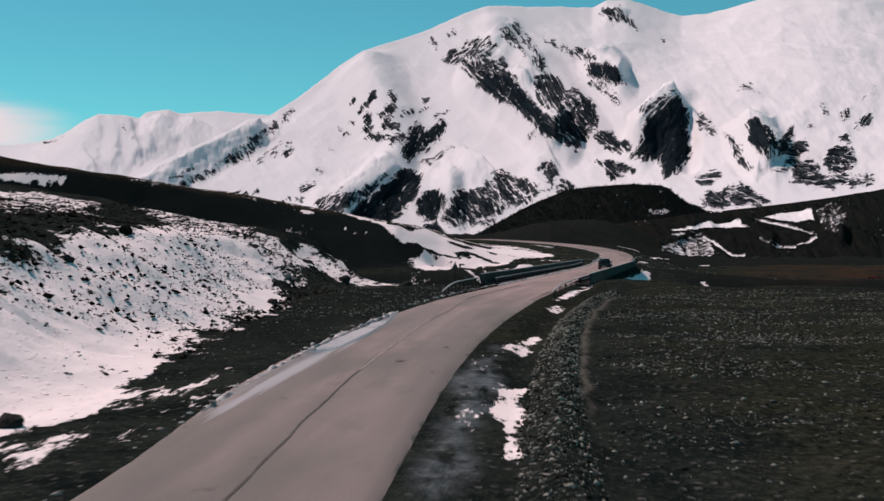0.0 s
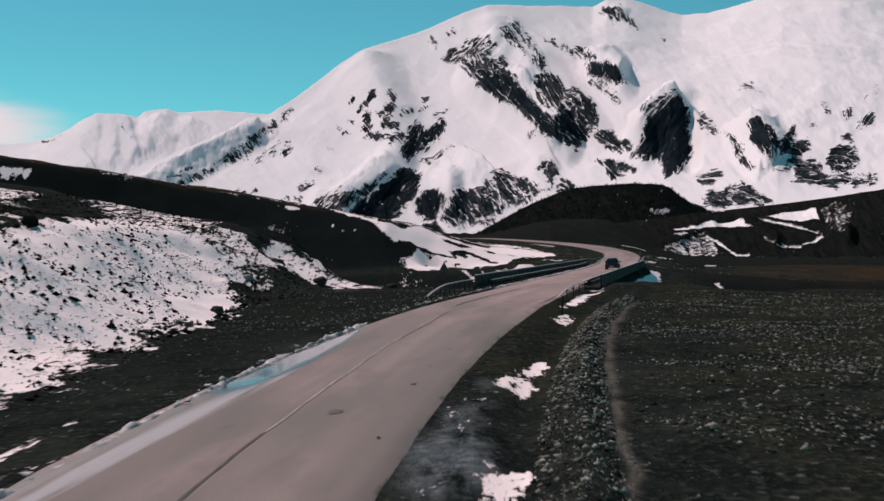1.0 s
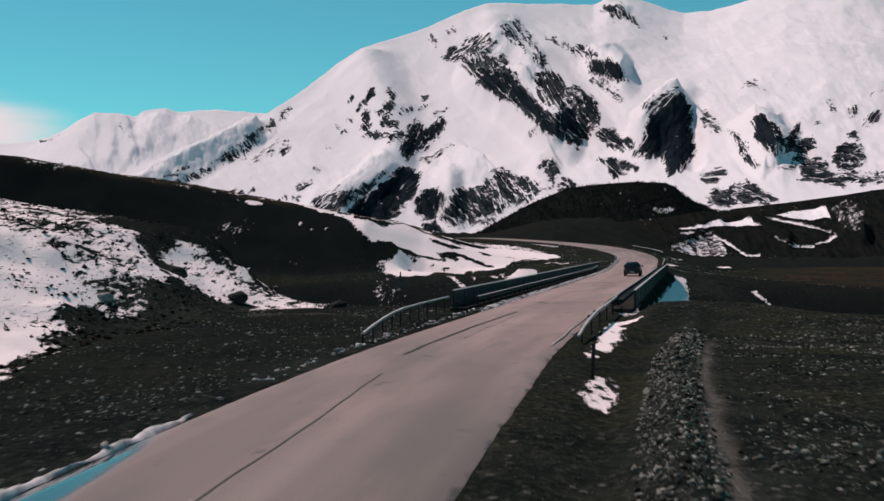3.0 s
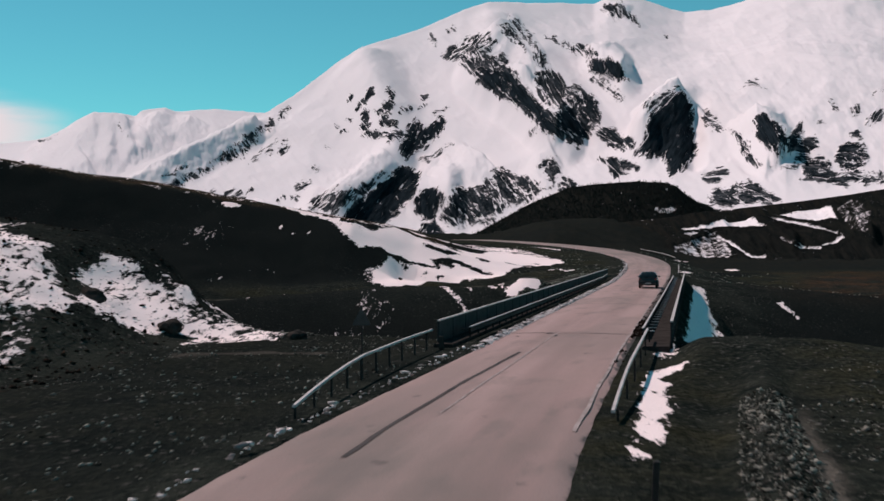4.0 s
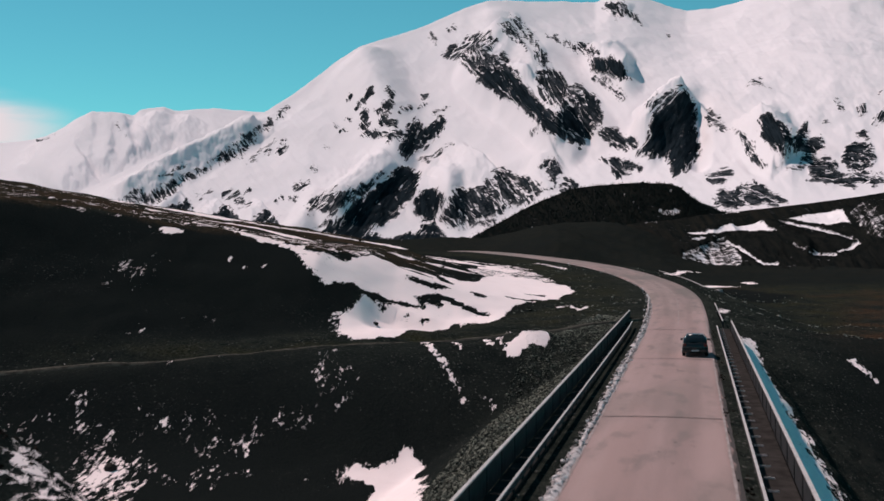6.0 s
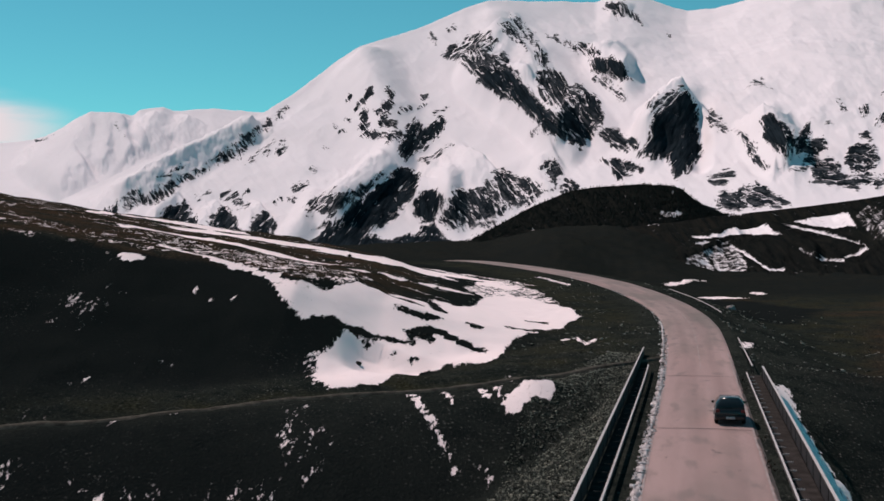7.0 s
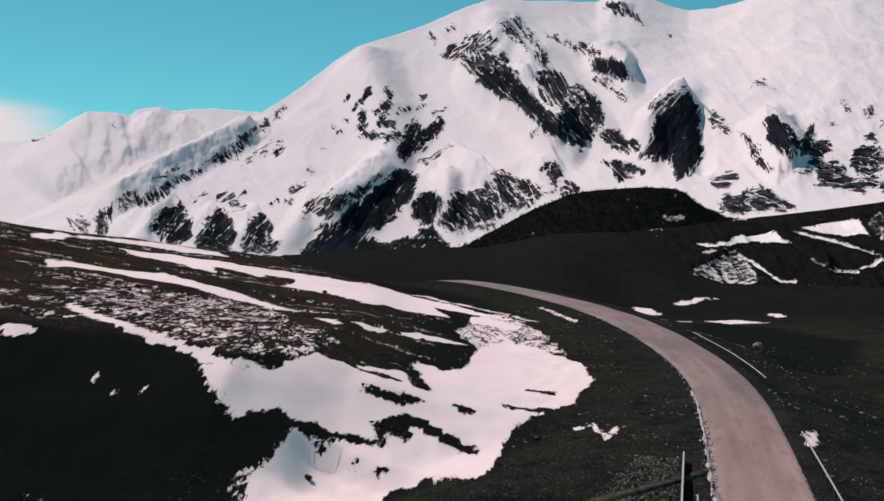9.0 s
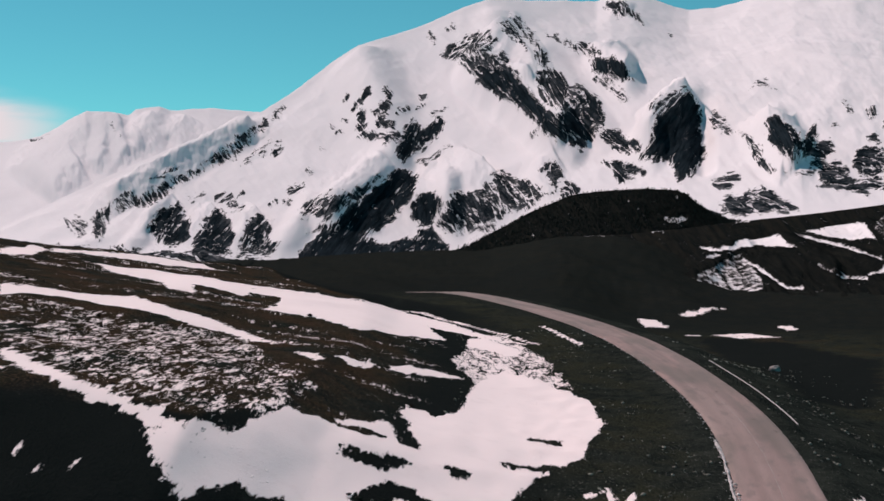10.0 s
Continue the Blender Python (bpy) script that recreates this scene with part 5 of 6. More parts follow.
DRIFTS_C = [
    (0.75, 70, [(200, 5), (215, 9), (222, 7), (213, 3)]),
    (0.34, 40, [(338, 28), (353, 37), (372, 29), (372, 2), (351, 8), (345, 18)]),
]
massif("far_mountain_range", [(-450, 92, 4500), (-391, 90, 4500), (-361, 93, 4500), (-342, 98, 4450), (-327, 109, 4350), (-310, 117, 4300), (-288, 116, 4350), (-273, 113, 4500), (-268, 118, 4550), (-248, 121, 4600), (-238, 117, 4600), (-204, 119, 4650), (-160, 115, 4700), (-96, 107, 4700)],
       [(-451, 12, 2850), (-244, 12, 2850), (-97, 12, 3000)],
       420, 200, 60, rugged=0.14, kind="structure", rocks=[(-287, 108, -281, 97, 2, 0.5), (-342, 97, -361, 92, 1.5, 0.4)], crests=FAR_CRESTS_A, seed=11, power=1.1, fold=1.6, label="distant snow-covered mountain range under thin cloud")
massif("snow_mountain", [(-490, -15, 2500), (-441, -2, 2550), (-411, 6, 2580), (-392, 14, 2600), (-362, 28, 2620), (-332, 42, 2650), (-303, 55, 2680), (-268, 71, 2720), (-224, 90, 2800), (-185, 104, 2900), (-160, 115, 3000), (-140, 127, 3100), (-116, 144, 3250), (-94, 161, 3400), (-76, 172, 3500), (-47, 180, 3600), (-17, 190, 3750), (12, 203, 3900), (34, 210, 4000), (51, 210, 4000), (71, 209, 4000), (100, 209, 4050), (115, 208, 4100), (127, 208, 4150), (139, 214, 4200), (156, 215, 4200), (168, 212, 4200), (193, 203, 4180), (205, 200, 4150), (227, 202, 4050), (246, 206, 3950), (266, 212, 3850), (295, 219, 3700), (344, 224, 3550), (441, 214, 3400)],
       [(-490, -15, 1800), (-392, -12, 1800), (-195, -17, 1750), (-9, -14, 1700), (99, 1, 1550), (197, 15, 1350), (294, 22, 1250), (440, 33, 1200)],
       1080, 310, 55, rocks=OUTCROPS_A + OUTCROPS_B + OUTCROPS_C, crags=CRAGS_A + CRAGS_B + CRAGS_SHADE_C + CRAGS_D + CRAGS_SHADE_E + CRAGS_F + CRAGS_G + CRAGS_H + CRAGS_I + CRAGS_J + CRAGS_K + CRAGS_L + CRAGS_M + CRAGS_N + CRAGS_O + CRAGS_P + CRAGS_Q,
       crests=CRESTS_A + CRESTS_B, rugged=0.55, seed=3, power=1.12, spurs=MAIN_SPURS, label="huge snow-covered mountain with dark rock faces")
massif("plateau", [(-48, -6, 1250), (11, 1, 1250), (65, 10, 1250), (99, 15, 1250), (148, 17, 1200), (197, 22, 1150), (246, 28, 1150), (294, 33, 1120), (343, 39, 1100), (376, 44, 1100), (441, 52, 1100)],
       [(-48, -18, 700), (99, -11, 700), (197, -9, 720), (440, -6, 760)],
       450, 45, 7, drifts=[(1.2, 85, [(177, 29), (180, 32), (197, 30), (200, 27), (197, 24), (180, 26)]), (1, 85, [(68, 13), (72, 17), (73, 17), (77, 13), (73, 9), (72, 9)]), (0.8, 85, [(234, 28), (236, 30), (250, 31), (252, 29), (250, 27), (236, 26)]), (0.8, 85, [(165, 19), (167, 21), (177, 22), (179, 20), (177, 18), (167, 17)]), (0.7, 85, [(107, 15), (109, 17), (138, 17), (140, 15), (138, 13), (109, 13)]), (1.1, 85, [(170, -4), (172, -2), (206, -2), (208, -4), (206, -6), (172, -6)]), (1.1, 85, [(204, -3), (206, -1), (231, 5), (233, 3), (231, 1), (206, -5)])], bare=1.0, earth=0.8, warp=4.0, kind="structure", material=MAT_RIDGE, seed=5, power=0.8, label="brown plateau edge below the mountains", category="plateau")
WOODED = massif("wooded_ridge", [(-19, -9, 1500), (1, -3, 1500), (26, 10, 1500), (40, 18, 1500), (70, 34, 1500), (104, 48, 1480), (128, 51, 1450), (163, 53, 1400), (188, 52, 1350), (198, 49, 1340), (206, 42, 1330), (216, 34, 1320), (232, 28, 1310), (255, 25, 1300)],
       [(-19, -18, 1290), (99, -4, 1270), (255, 8, 1250)],
       400, 60, 8, drifts=[(0.9, 85, [(148, 42), (150, 44), (151, 44), (153, 42), (151, 40), (150, 40)]), (1.4, 85, [(177, 29), (180, 32), (197, 30), (200, 27), (197, 24), (180, 26)]), (0.8, 85, [(187, 47), (190, 50), (190, 50), (193, 47), (190, 44), (190, 44)]), (1, 85, [(67, 13), (70, 16), (70, 16), (73, 13), (70, 10), (70, 10)])], bare=1.0, earth=0.5, warp=4.0, kind="structure", material=MAT_RIDGE, seed=6, power=0.9, label="dark ridge covered with conifers", category="ridge")
massif("eroded_ridge", [(138, -15, 800), (172, -7, 800), (192, 3, 820), (204, 11, 850), (241, 15, 880), (270, 19, 900), (304, 25, 920), (338, 29, 930), (348, 36, 930), (376, 43, 920), (441, 55, 900)],
       [(138, -26, 560), (196, -31, 560), (294, -31, 540), (440, -30, 520)],
       600, 150, 7, drifts=DRIFTS_A + DRIFTS_B + DRIFTS_C, bare=1.0, earth=0.3, seed=7, power=0.8, warp=1.6, kind="structure", material=MAT_RIDGE, spurs=[(265, 18, 303, -5, 12, 6), (240, 14, 196, -9, 12, 7), (333, 27, 372, 0, 12, 7)], fold=1.8, label="eroded dark ridge streaked with snow", category="ridge")



# ---------------------------------------------------------------- the crossing: rails and parapets
def arc(y0, y1, off, lift, step=2.0):
    n = max(2, int(abs(y1 - y0) / step) + 1)
    return [beside(y, off(y) if callable(off) else off, lift) for y in np.linspace(y0, y1, n)]


def guard_rail(y0, y1, off, label, spacing=2.0, face=1, brackets=True, ramp=False, low=0.0):
    """A steel rail on posts, over a beam with short brackets along the crossing. face: the side that the road lies on."""
    o = off if callable(off) else (lambda y: off)
    rail = empty("guard_rail", Matrix.Translation(beside(y0, o(y0))))
    inv = rail.matrix_world.inverted()
    f = face
    # the near end of an open rail bends down to the ground
    pts = [p + Vector((0, 0, -low - (0.40 * max(0.0, 1 - k / 4) ** 1.6 if ramp else 0.0))) for k, p in enumerate(inv @ q for q in arc(y0, y1, off, 0.0))]
    if brackets:
        prof = [(0.0, 0.50), (f * 0.045, 0.53), (f * 0.045, 0.57), (0, 0.60), (0, 0.63), (f * 0.045, 0.66), (f * 0.045, 0.71), (0, 0.735),
                (-f * 0.035, 0.735), (-f * 0.01, 0.71), (-f * 0.01, 0.66), (-f * 0.04, 0.63), (-f * 0.04, 0.60), (-f * 0.01, 0.57), (-f * 0.01, 0.53), (-f * 0.03, 0.50)]
        # the beam's shade and its lit top edge are put into two colours
        part("beam", sweep(pts, prof), MAT_BEAM, rail, "corrugated steel beam with shade painted into its colour")
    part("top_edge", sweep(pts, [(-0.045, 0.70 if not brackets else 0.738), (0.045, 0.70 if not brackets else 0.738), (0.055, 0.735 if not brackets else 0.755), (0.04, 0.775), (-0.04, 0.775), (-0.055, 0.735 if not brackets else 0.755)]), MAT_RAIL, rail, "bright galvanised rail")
    post = bracket = None
    for k, y in enumerate(np.arange(y0 + 0.4, y1 - 0.1, spacing)):
        sink = -low - (0.40 * max(0.0, 1 - (y - y0) / 8) ** 1.6 if ramp else 0.0)
        m = inv @ Matrix.Translation(beside(y, o(y), sink)) @ pose(0, 0, 0, 0, 0, heading(y))
        if post is None:
            w = 0.045 if brackets else 0.032
            bm = box(bmesh.new(), -f * 0.09 - w, -f * 0.09 + w, -w, w, -0.3, 0.70, 0.008)
            post = part("post", bm, MAT_POST, rail)
            post.matrix_local = m
            if brackets:
                bm = box(bmesh.new(), min(-f * 0.5, -f * 0.02), max(-f * 0.5, -f * 0.02), -0.022, 0.022, 0.58, 0.63, 0.006)
                # brackets on the left take the shade-dark steel too
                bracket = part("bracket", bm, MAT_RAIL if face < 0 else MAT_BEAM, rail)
                bracket.matrix_local = m
        else:
            for src in (post, bracket) if brackets else (post,):
                c = src.copy()
                scene.collection.objects.link(c)
                c.matrix_local = m
    return tagged(rail, label, "guard rail", "guard rails along the road")


def parapet(y0, y1, off, label, face):
    """Solid steel parapet of the footway: panels, posts behind them, a pale top rail."""
    wall = empty("parapet", Matrix.Translation(beside(y0, off)))
    inv = wall.matrix_world.inverted()
    d = beside(y1, off) - beside(y0, off)
    length, turn = d.length, heading((y0 + y1) / 2)
    rot = pose(0, 0, 0, 0, 0, turn)
    count = round(length / 3.0)
    step = length / count
    first = None
    for k in range(count):
        m = rot @ pose(0, k * step, 0)
        if first is None:
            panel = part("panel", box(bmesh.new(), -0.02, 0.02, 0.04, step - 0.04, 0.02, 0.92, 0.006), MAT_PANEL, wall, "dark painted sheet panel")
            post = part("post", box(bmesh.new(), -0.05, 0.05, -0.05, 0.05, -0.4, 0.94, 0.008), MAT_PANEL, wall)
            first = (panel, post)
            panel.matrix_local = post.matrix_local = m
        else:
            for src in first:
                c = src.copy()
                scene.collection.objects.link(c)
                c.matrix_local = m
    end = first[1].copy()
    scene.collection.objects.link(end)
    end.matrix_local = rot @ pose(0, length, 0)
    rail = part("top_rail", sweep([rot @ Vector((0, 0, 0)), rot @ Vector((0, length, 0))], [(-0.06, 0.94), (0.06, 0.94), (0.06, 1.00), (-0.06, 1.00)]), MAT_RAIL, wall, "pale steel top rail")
    return tagged(wall, label, "parapet", "parapets of the crossing")


parapet(99.5, 198.5, -5.05, "dark sheet-steel parapet with a pale top rail beside the footway", -1)
parapet(100.0, 183.0, 4.78, "dark sheet-steel parapet with a pale top rail above a snowbank", 1)
guard_rail(102.0, 186.0, -4.15, "pale steel guard rail on close brackets along the footway", 2.0, 1, low=0.22)
guard_rail(102.0, 182.0, 3.52, "pale steel guard rail on close brackets along the footway", 2.0, -1, low=0.22)
guard_rail(79.0, 98.0, lambda y: -float(np.interp(y, (79, 82.4, 87.5, 93), (4.10, 4.40, 4.80, 5.0))), "slim pale steel rail on thin posts before the crossing", 2.0, 1, False, True, 0.05)
guard_rail(80.0, 101.0, 3.76, "slim pale steel rail on thin posts before the crossing", 4.0, -1, False, True, 0.15)
guard_rail(184.5, 207.0, 4.1, "slim pale steel rail leaving the crossing", 2.0, -1, False)
guard_rail(236.0, 282.0, 4.5, "slim pale steel rail round the outside of the bend", 2.0, -1, False)


def footway(y0, y1, off, half, label):
    pts = arc(y0, y1, off, 0.0)
    bm = sweep(pts, [(-half, -0.6), (half, -0.6), (half, 0.03), (half - 0.04, 0.06), (0.04 - half, 0.06), (-half, 0.03)])
    ob = part("footway", bm, MAT_CONCRETE)
    return tagged(ob, label, "footway", kind="structure")


footway(98.5, 186, -4.62, 0.40, "narrow stained concrete footway of the crossing")
footway(98.5, 184, 4.18, 0.55, "narrow stained concrete footway of the crossing")


# ---------------------------------------------------------------- markings, joints, track
MAT_STAIN = plain("dark_oily_stain", rgb(0.125, 0.105, 0.097), 0.8, 0, 0.4, 1.5)
MAT_SKID = plain("black_skid_rubber", rgb(0.055, 0.046, 0.044), 0.8, 0, 0.6, 0.8)


def strip(name, y0, y1, off, width, lift, mat, label, category, step=0.8, wander=0.0):
    ys = np.arange(y0, y1 + 0.01, step)
    bm = bmesh.new()
    last = None
    for k, y in enumerate(ys):
        h = float(road_half(y))
        o = (off(y) if callable(off) else off) + wander * float(fbm(np.array(y * 0.25), np.array(3.0), 77, 3))
        w = width * (0.8 + 0.5 * float(fbm(np.array(y * 0.9), np.array(9.0), 78, 2)) + 0.1)
        pair = []
        for u in (o - w / 2, o + w / 2):
            p = beside(y, u, 0.05 * (1 - (u / h) ** 2) + lift)
            p.z += 0.012 * float(fbm(np.array(p.x * 0.4), np.array(p.y * 0.4), 72, 3))
            pair.append(bm.verts.new(p))
        if last:
            bm.faces.new((last[0], last[1], pair[1], pair[0]))
        last = pair
    return tagged(part(name, bm, mat), label, category, kind="structure")


strip("centre_line", 32, 54, lambda y: float(np.interp(y, (28, 35, 44, 53, 56), (-0.38, -0.38, -0.42, -0.54, -0.54))), 0.075, 0.012, MAT_PAINT, "faded white centre line on the asphalt", "road marking", wander=0.05)
strip("centre_line", 80, 106, -0.56, 0.07, 0.012, MAT_PAINT, "faded white centre line on the asphalt", "road marking", wander=0.05)
strip("centre_line", 188, 260, 0.1, 0.06, 0.012, MAT_PAINT, "faded white centre line on the asphalt", "road marking", wander=0.08)
strip("edge_line", 78, 200, lambda y: float(road_half(y)) - 0.28, 0.12, 0.014, MAT_PAINT, "worn white edge line along the road", "road marking", wander=0.05)
strip("edge_line", 96, 200, lambda y: -float(road_half(y)) + 0.30, 0.11, 0.014, MAT_PAINT, "worn white edge line along the road", "road marking", wander=0.05)
strip("tar_seam", -20, 33, lambda y: float(np.interp(y, (0, 14, 28), (-0.1, -0.21, -0.38))), 0.07, 0.010, MAT_TAR, "black bitumen seam along the middle of the road", "tar seam", wander=0.08)
strip("tar_seam", 53, 69, lambda y: float(np.interp(y, (53, 61, 69), (-0.47, -0.50, -0.85))), 0.05, 0.010, MAT_TAR, "black bitumen seam along the middle of the road", "tar seam", wander=0.05)
strip("tar_seam", 74, 96, lambda y: float(np.interp(y, (74, 80, 88, 96), (-1.34, -1.30, -1.18, -0.92))), 0.16, 0.010, MAT_SKID, "black skid mark along the road", "tar seam", wander=0.05)


def tar_spot(y, off, wide, long, label, mat=MAT_SKID):
    """A flat irregular blot on the asphalt."""
    bm = bmesh.new()
    h = float(road_half(y))
    rim = []
    for k in range(14):
        a = k * math.tau / 14
        r = 0.75 + 0.45 * noise.noise(Vector((2 * math.cos(a), 2 * math.sin(a), y + off)))
        u, v = off + r * wide * math.cos(a), y + r * long * math.sin(a)
        p = beside(v, u, 0.05 * (1 - (u / h) ** 2) + 0.013)
        p.z += 0.012 * float(fbm(np.array(p.x * 0.4), np.array(p.y * 0.4), 72, 3))
        rim.append(bm.verts.new(p))
    bm.faces.new(rim)
    return tagged(part("tar_spot", bm, mat), label, "stain", "stains on the road", "structure")


tar_spot(104.8, -0.94, 0.22, 0.50, "black tar blot on the asphalt")
tar_spot(103.3, -0.44, 0.09, 0.55, "small black tar blot on the asphalt")
tar_spot(103.0, -2.17, 0.08, 0.30, "small black tar blot on the asphalt")
tar_spot(34.7, 0.55, 0.20, 0.42, "dark oily stain on the asphalt", MAT_STAIN)
tar_spot(31.6, 1.90, 0.05, 0.12, "small dark spot on the asphalt")
tar_spot(39.7, 1.72, 0.10, 0.25, "small dark spot on the asphalt", MAT_STAIN)


def cross_joint(y, label):
    bm = bmesh.new()
    h = float(road_half(y)) - 0.1
    last = None
    for u in np.linspace(-h, h, 26):
        j = 0.03 * float(fbm(np.array(u * 2.0), np.array(y), 79, 3))
        lift = 0.05 * (1 - (u / float(road_half(y))) ** 2) + 0.012
        pair = []
        for dy in (-0.07, 0.07):
            p = beside(y + dy + j, u, lift)
            p.z += 0.012 * float(fbm(np.array(p.x * 0.4), np.array(p.y * 0.4), 72, 3))
            pair.append(bm.verts.new(p))
        if last:
            bm.faces.new((last[0], pair[0], pair[1], last[1]))
        last = pair
    return tagged(part("expansion_joint", bm, MAT_TAR), label, "expansion joint", "expansion joints of the crossing", "structure")


for joint in (105.0, 131.0, 157.5, 183.0):
    cross_joint(joint, "dark expansion joint across the asphalt")


def build_track():
    xs = np.arange(-75, 27, 0.8)
    us = np.linspace(-1, 1, 7)
    xx, uu = np.meshgrid(xs, us, indexing="ij")
    yy = bench_y(xx) + uu * 0.65 + 0.3 * fbm(xx * 0.15, xx * 0, 87, 3)
    z = ground_z(xx, yy) + 0.16 + 0.05 * (1 - uu * uu) - 0.25 * (np.abs(uu) > 0.99)
    me = grid_mesh("dirt_track", np.stack([xx, yy, z], -1).reshape(-1, 3), len(xs), len(us), {}, MAT_DIRT)
    return tagged(new("dirt_track", me), "narrow pale dirt track along the gully side", "track", kind="structure")


build_track()


def snow_berm(y0, y1, off, width, height, label):
    """A low ragged ridge of ploughed snow."""
    ys = np.arange(y0, y1, 0.25)
    bm = bmesh.new()
    last = None
    for y in ys:
        o = (off(y) if callable(off) else off) + 0.10 * float(fbm(np.array(y * 0.7), np.array(1.5), 121, 3))
        w = width * max(0.12, 0.75 + 1.1 * float(fbm(np.array(y * 0.45), np.array(5.5), 122, 4, 0.6)))
        h = height * max(0.15, 0.8 + 1.2 * float(fbm(np.array(y * 1.1), np.array(8.5), 123, 3, 0.6)))
        ring = [bm.verts.new(beside(y, o + w * u, h * v - 0.03)) for u, v in ((-0.5, 0), (-0.32, 0.75), (0.0, 1.0), (0.3, 0.65), (0.5, 0))]
        if last:
            for k in range(4):
                bm.faces.new((last[k], last[k + 1], ring[k + 1], ring[k]))
        last = ring
    bmesh.ops.recalc_face_normals(bm, faces=bm.faces)
    return tagged(part("snow_berm", bm, MAT_PLOUGHED, smooth_faces=True), label, "snow berm")


snow_berm(99, 188, -2.98, 0.46, 0.15, "ragged berm of ploughed snow beside the guard rail")
snow_berm(188, 232, lambda y: -float(road_half(y)) - 0.15, 0.30, 0.12, "thin ragged berm of ploughed snow at the road edge")
snow_berm(24, 62, lambda y: -float(road_half(y)) - 0.05, 0.22, 0.10, "thin line of dirty ice along the road edge")


# ---------------------------------------------------------------- the car
def build_car():
    y = 161.0
    m = Matrix.Translation(beside(y, 1.55, 0.05)) @ pose(0, 0, 0, 0, 0, heading(y))
    car = empty("car", m)
    hw = 0.87

    def body_at(profile, name, mat, inset, label=""):
        """A hull from stations (y, low, high, half width at the top)."""
        bm = bmesh.new()
        rings = []
        for yy, lo, hi, top in profile:
            w = hw - inset
            ring = [(-w * 0.94, lo), (-w, lo + 0.12), (-w, lo + (hi - lo) * 0.55), (-top, hi - 0.03), (-top * 0.85, hi), (top * 0.85, hi), (top, hi - 0.03), (w, lo + (hi - lo) * 0.55), (w, lo + 0.12), (w * 0.94, lo)]
            rings.append([bm.verts.new((u, yy, v)) for u, v in ring])
        for a, b in zip(rings, rings[1:]):
            for k in range(10):
                bm.faces.new((a[k], a[(k + 1) % 10], b[(k + 1) % 10], b[k]))
        bm.faces.new(rings[0][::-1])
        bm.faces.new(rings[-1])
        bmesh.ops.recalc_face_normals(bm, faces=bm.faces)
        return part(name, bm, mat, car, label, True)

    body_at([(-2.12, 0.42, 0.78, 0.70), (-2.05, 0.30, 0.95, 0.80), (-1.6, 0.24, 1.00, 0.83), (0.6, 0.22, 0.98, 0.83), (1.3, 0.22, 0.92, 0.80), (1.95, 0.26, 0.80, 0.72), (2.12, 0.36, 0.66, 0.62)], "body", MAT_CAR, 0.0, "black painted body")
    body_at([(-1.98, 0.90, 0.96, 0.74), (-1.55, 0.90, 1.44, 0.58), (-1.2, 0.90, 1.50, 0.60), (0.1, 0.90, 1.49, 0.60), (0.45, 0.90, 1.38, 0.62), (1.05, 0.88, 0.94, 0.72)], "cabin", MAT_GLASS, 0.06, "dark tinted windows")
    bm = bmesh.new()
    for a, b in (((-1.5, 1.455, 0.54), (-1.2, 1.515, 0.57)), ((-1.2, 1.515, 0.57), (0.1, 1.505, 0.57)), ((0.1, 1.505, 0.57), (0.4, 1.42, 0.58))):
        v = [bm.verts.new(c) for c in ((-a[2], a[0], a[1]), (a[2], a[0], a[1]), (b[2], b[0], b[1]), (-b[2], b[0], b[1]))]
        bm.faces.new(v)
    bmesh.ops.remove_doubles(bm, verts=bm.verts, dist=0.001)
    bmesh.ops.solidify(bm, geom=bm.faces[:], thickness=0.03)
    part("roof", bm, MAT_CAR, car, "glossy black roof", True)
    part("bumper", box(bmesh.new(), -0.84, 0.84, -2.20, -2.0, 0.32, 0.58, 0.06), MAT_CAR, car)
    for side in (-1, 1):
        part("tail_lamp", box(bmesh.new(), side * 0.72 - 0.12, side * 0.72 + 0.12, -2.13, -2.0, 0.74, 0.92, 0.03), MAT_RED, car, "red tail lamp")
        part("mirror", box(bmesh.new(), min(side * 0.86, side * 1.04), max(side * 0.86, side * 1.04), 0.55, 0.68, 0.95, 1.10, 0.03), MAT_CAR, car, "door mirror")
        for yy in (-1.32, 1.34):
            bm = bmesh.new()
            bmesh.ops.create_cone(bm, cap_ends=True, segments=28, radius1=0.33, radius2=0.33, depth=0.22, matrix=pose(side * 0.78, yy, 0.33, 0, 90, 0))
            bmesh.ops.bevel(bm, geom=[e for e in bm.edges if len(e.link_faces) == 2 and e.calc_face_angle() > 1], offset=0.03, segments=2, affect="EDGES")
            wheel = part("tyre", bm, MAT_TYRE, car, "", True)
            bm = bmesh.new()
            bmesh.ops.create_cone(bm, cap_ends=True, segments=20, radius1=0.2, radius2=0.17, depth=0.05, matrix=pose(side * 0.89, yy, 0.33, 0, side * 90, 0))
            part("rim", bm, MAT_RIM, wheel)
    part("number_plate", box(bmesh.new(), -0.26, 0.26, -2.215, -2.19, 0.40, 0.51), MAT_PLATE, car, "blank pale number plate")
    return tagged(car, "small black car driving away over the crossing", "car")


build_car()


# ---------------------------------------------------------------- signs and stakes
def stake(x, y, h, w, lean, mat, label, name="stake"):
    bm = box(bmesh.new(), -w / 2, w / 2, -w / 2, w / 2, -0.3, h, w * 0.18)
    for v in bm.verts:
        v.co.x += lean * v.co.z
    ob = part(name, bm, mat)
    ob.matrix_world = pose(x, y, float(ground_z(x, y)), 0, 0, heading(y))
    return tagged(ob, label, "post")


stake(8.1, 70.0, 1.0, 0.11, 0.05, MAT_POST, "dark wooden stake standing in a patch of snow")
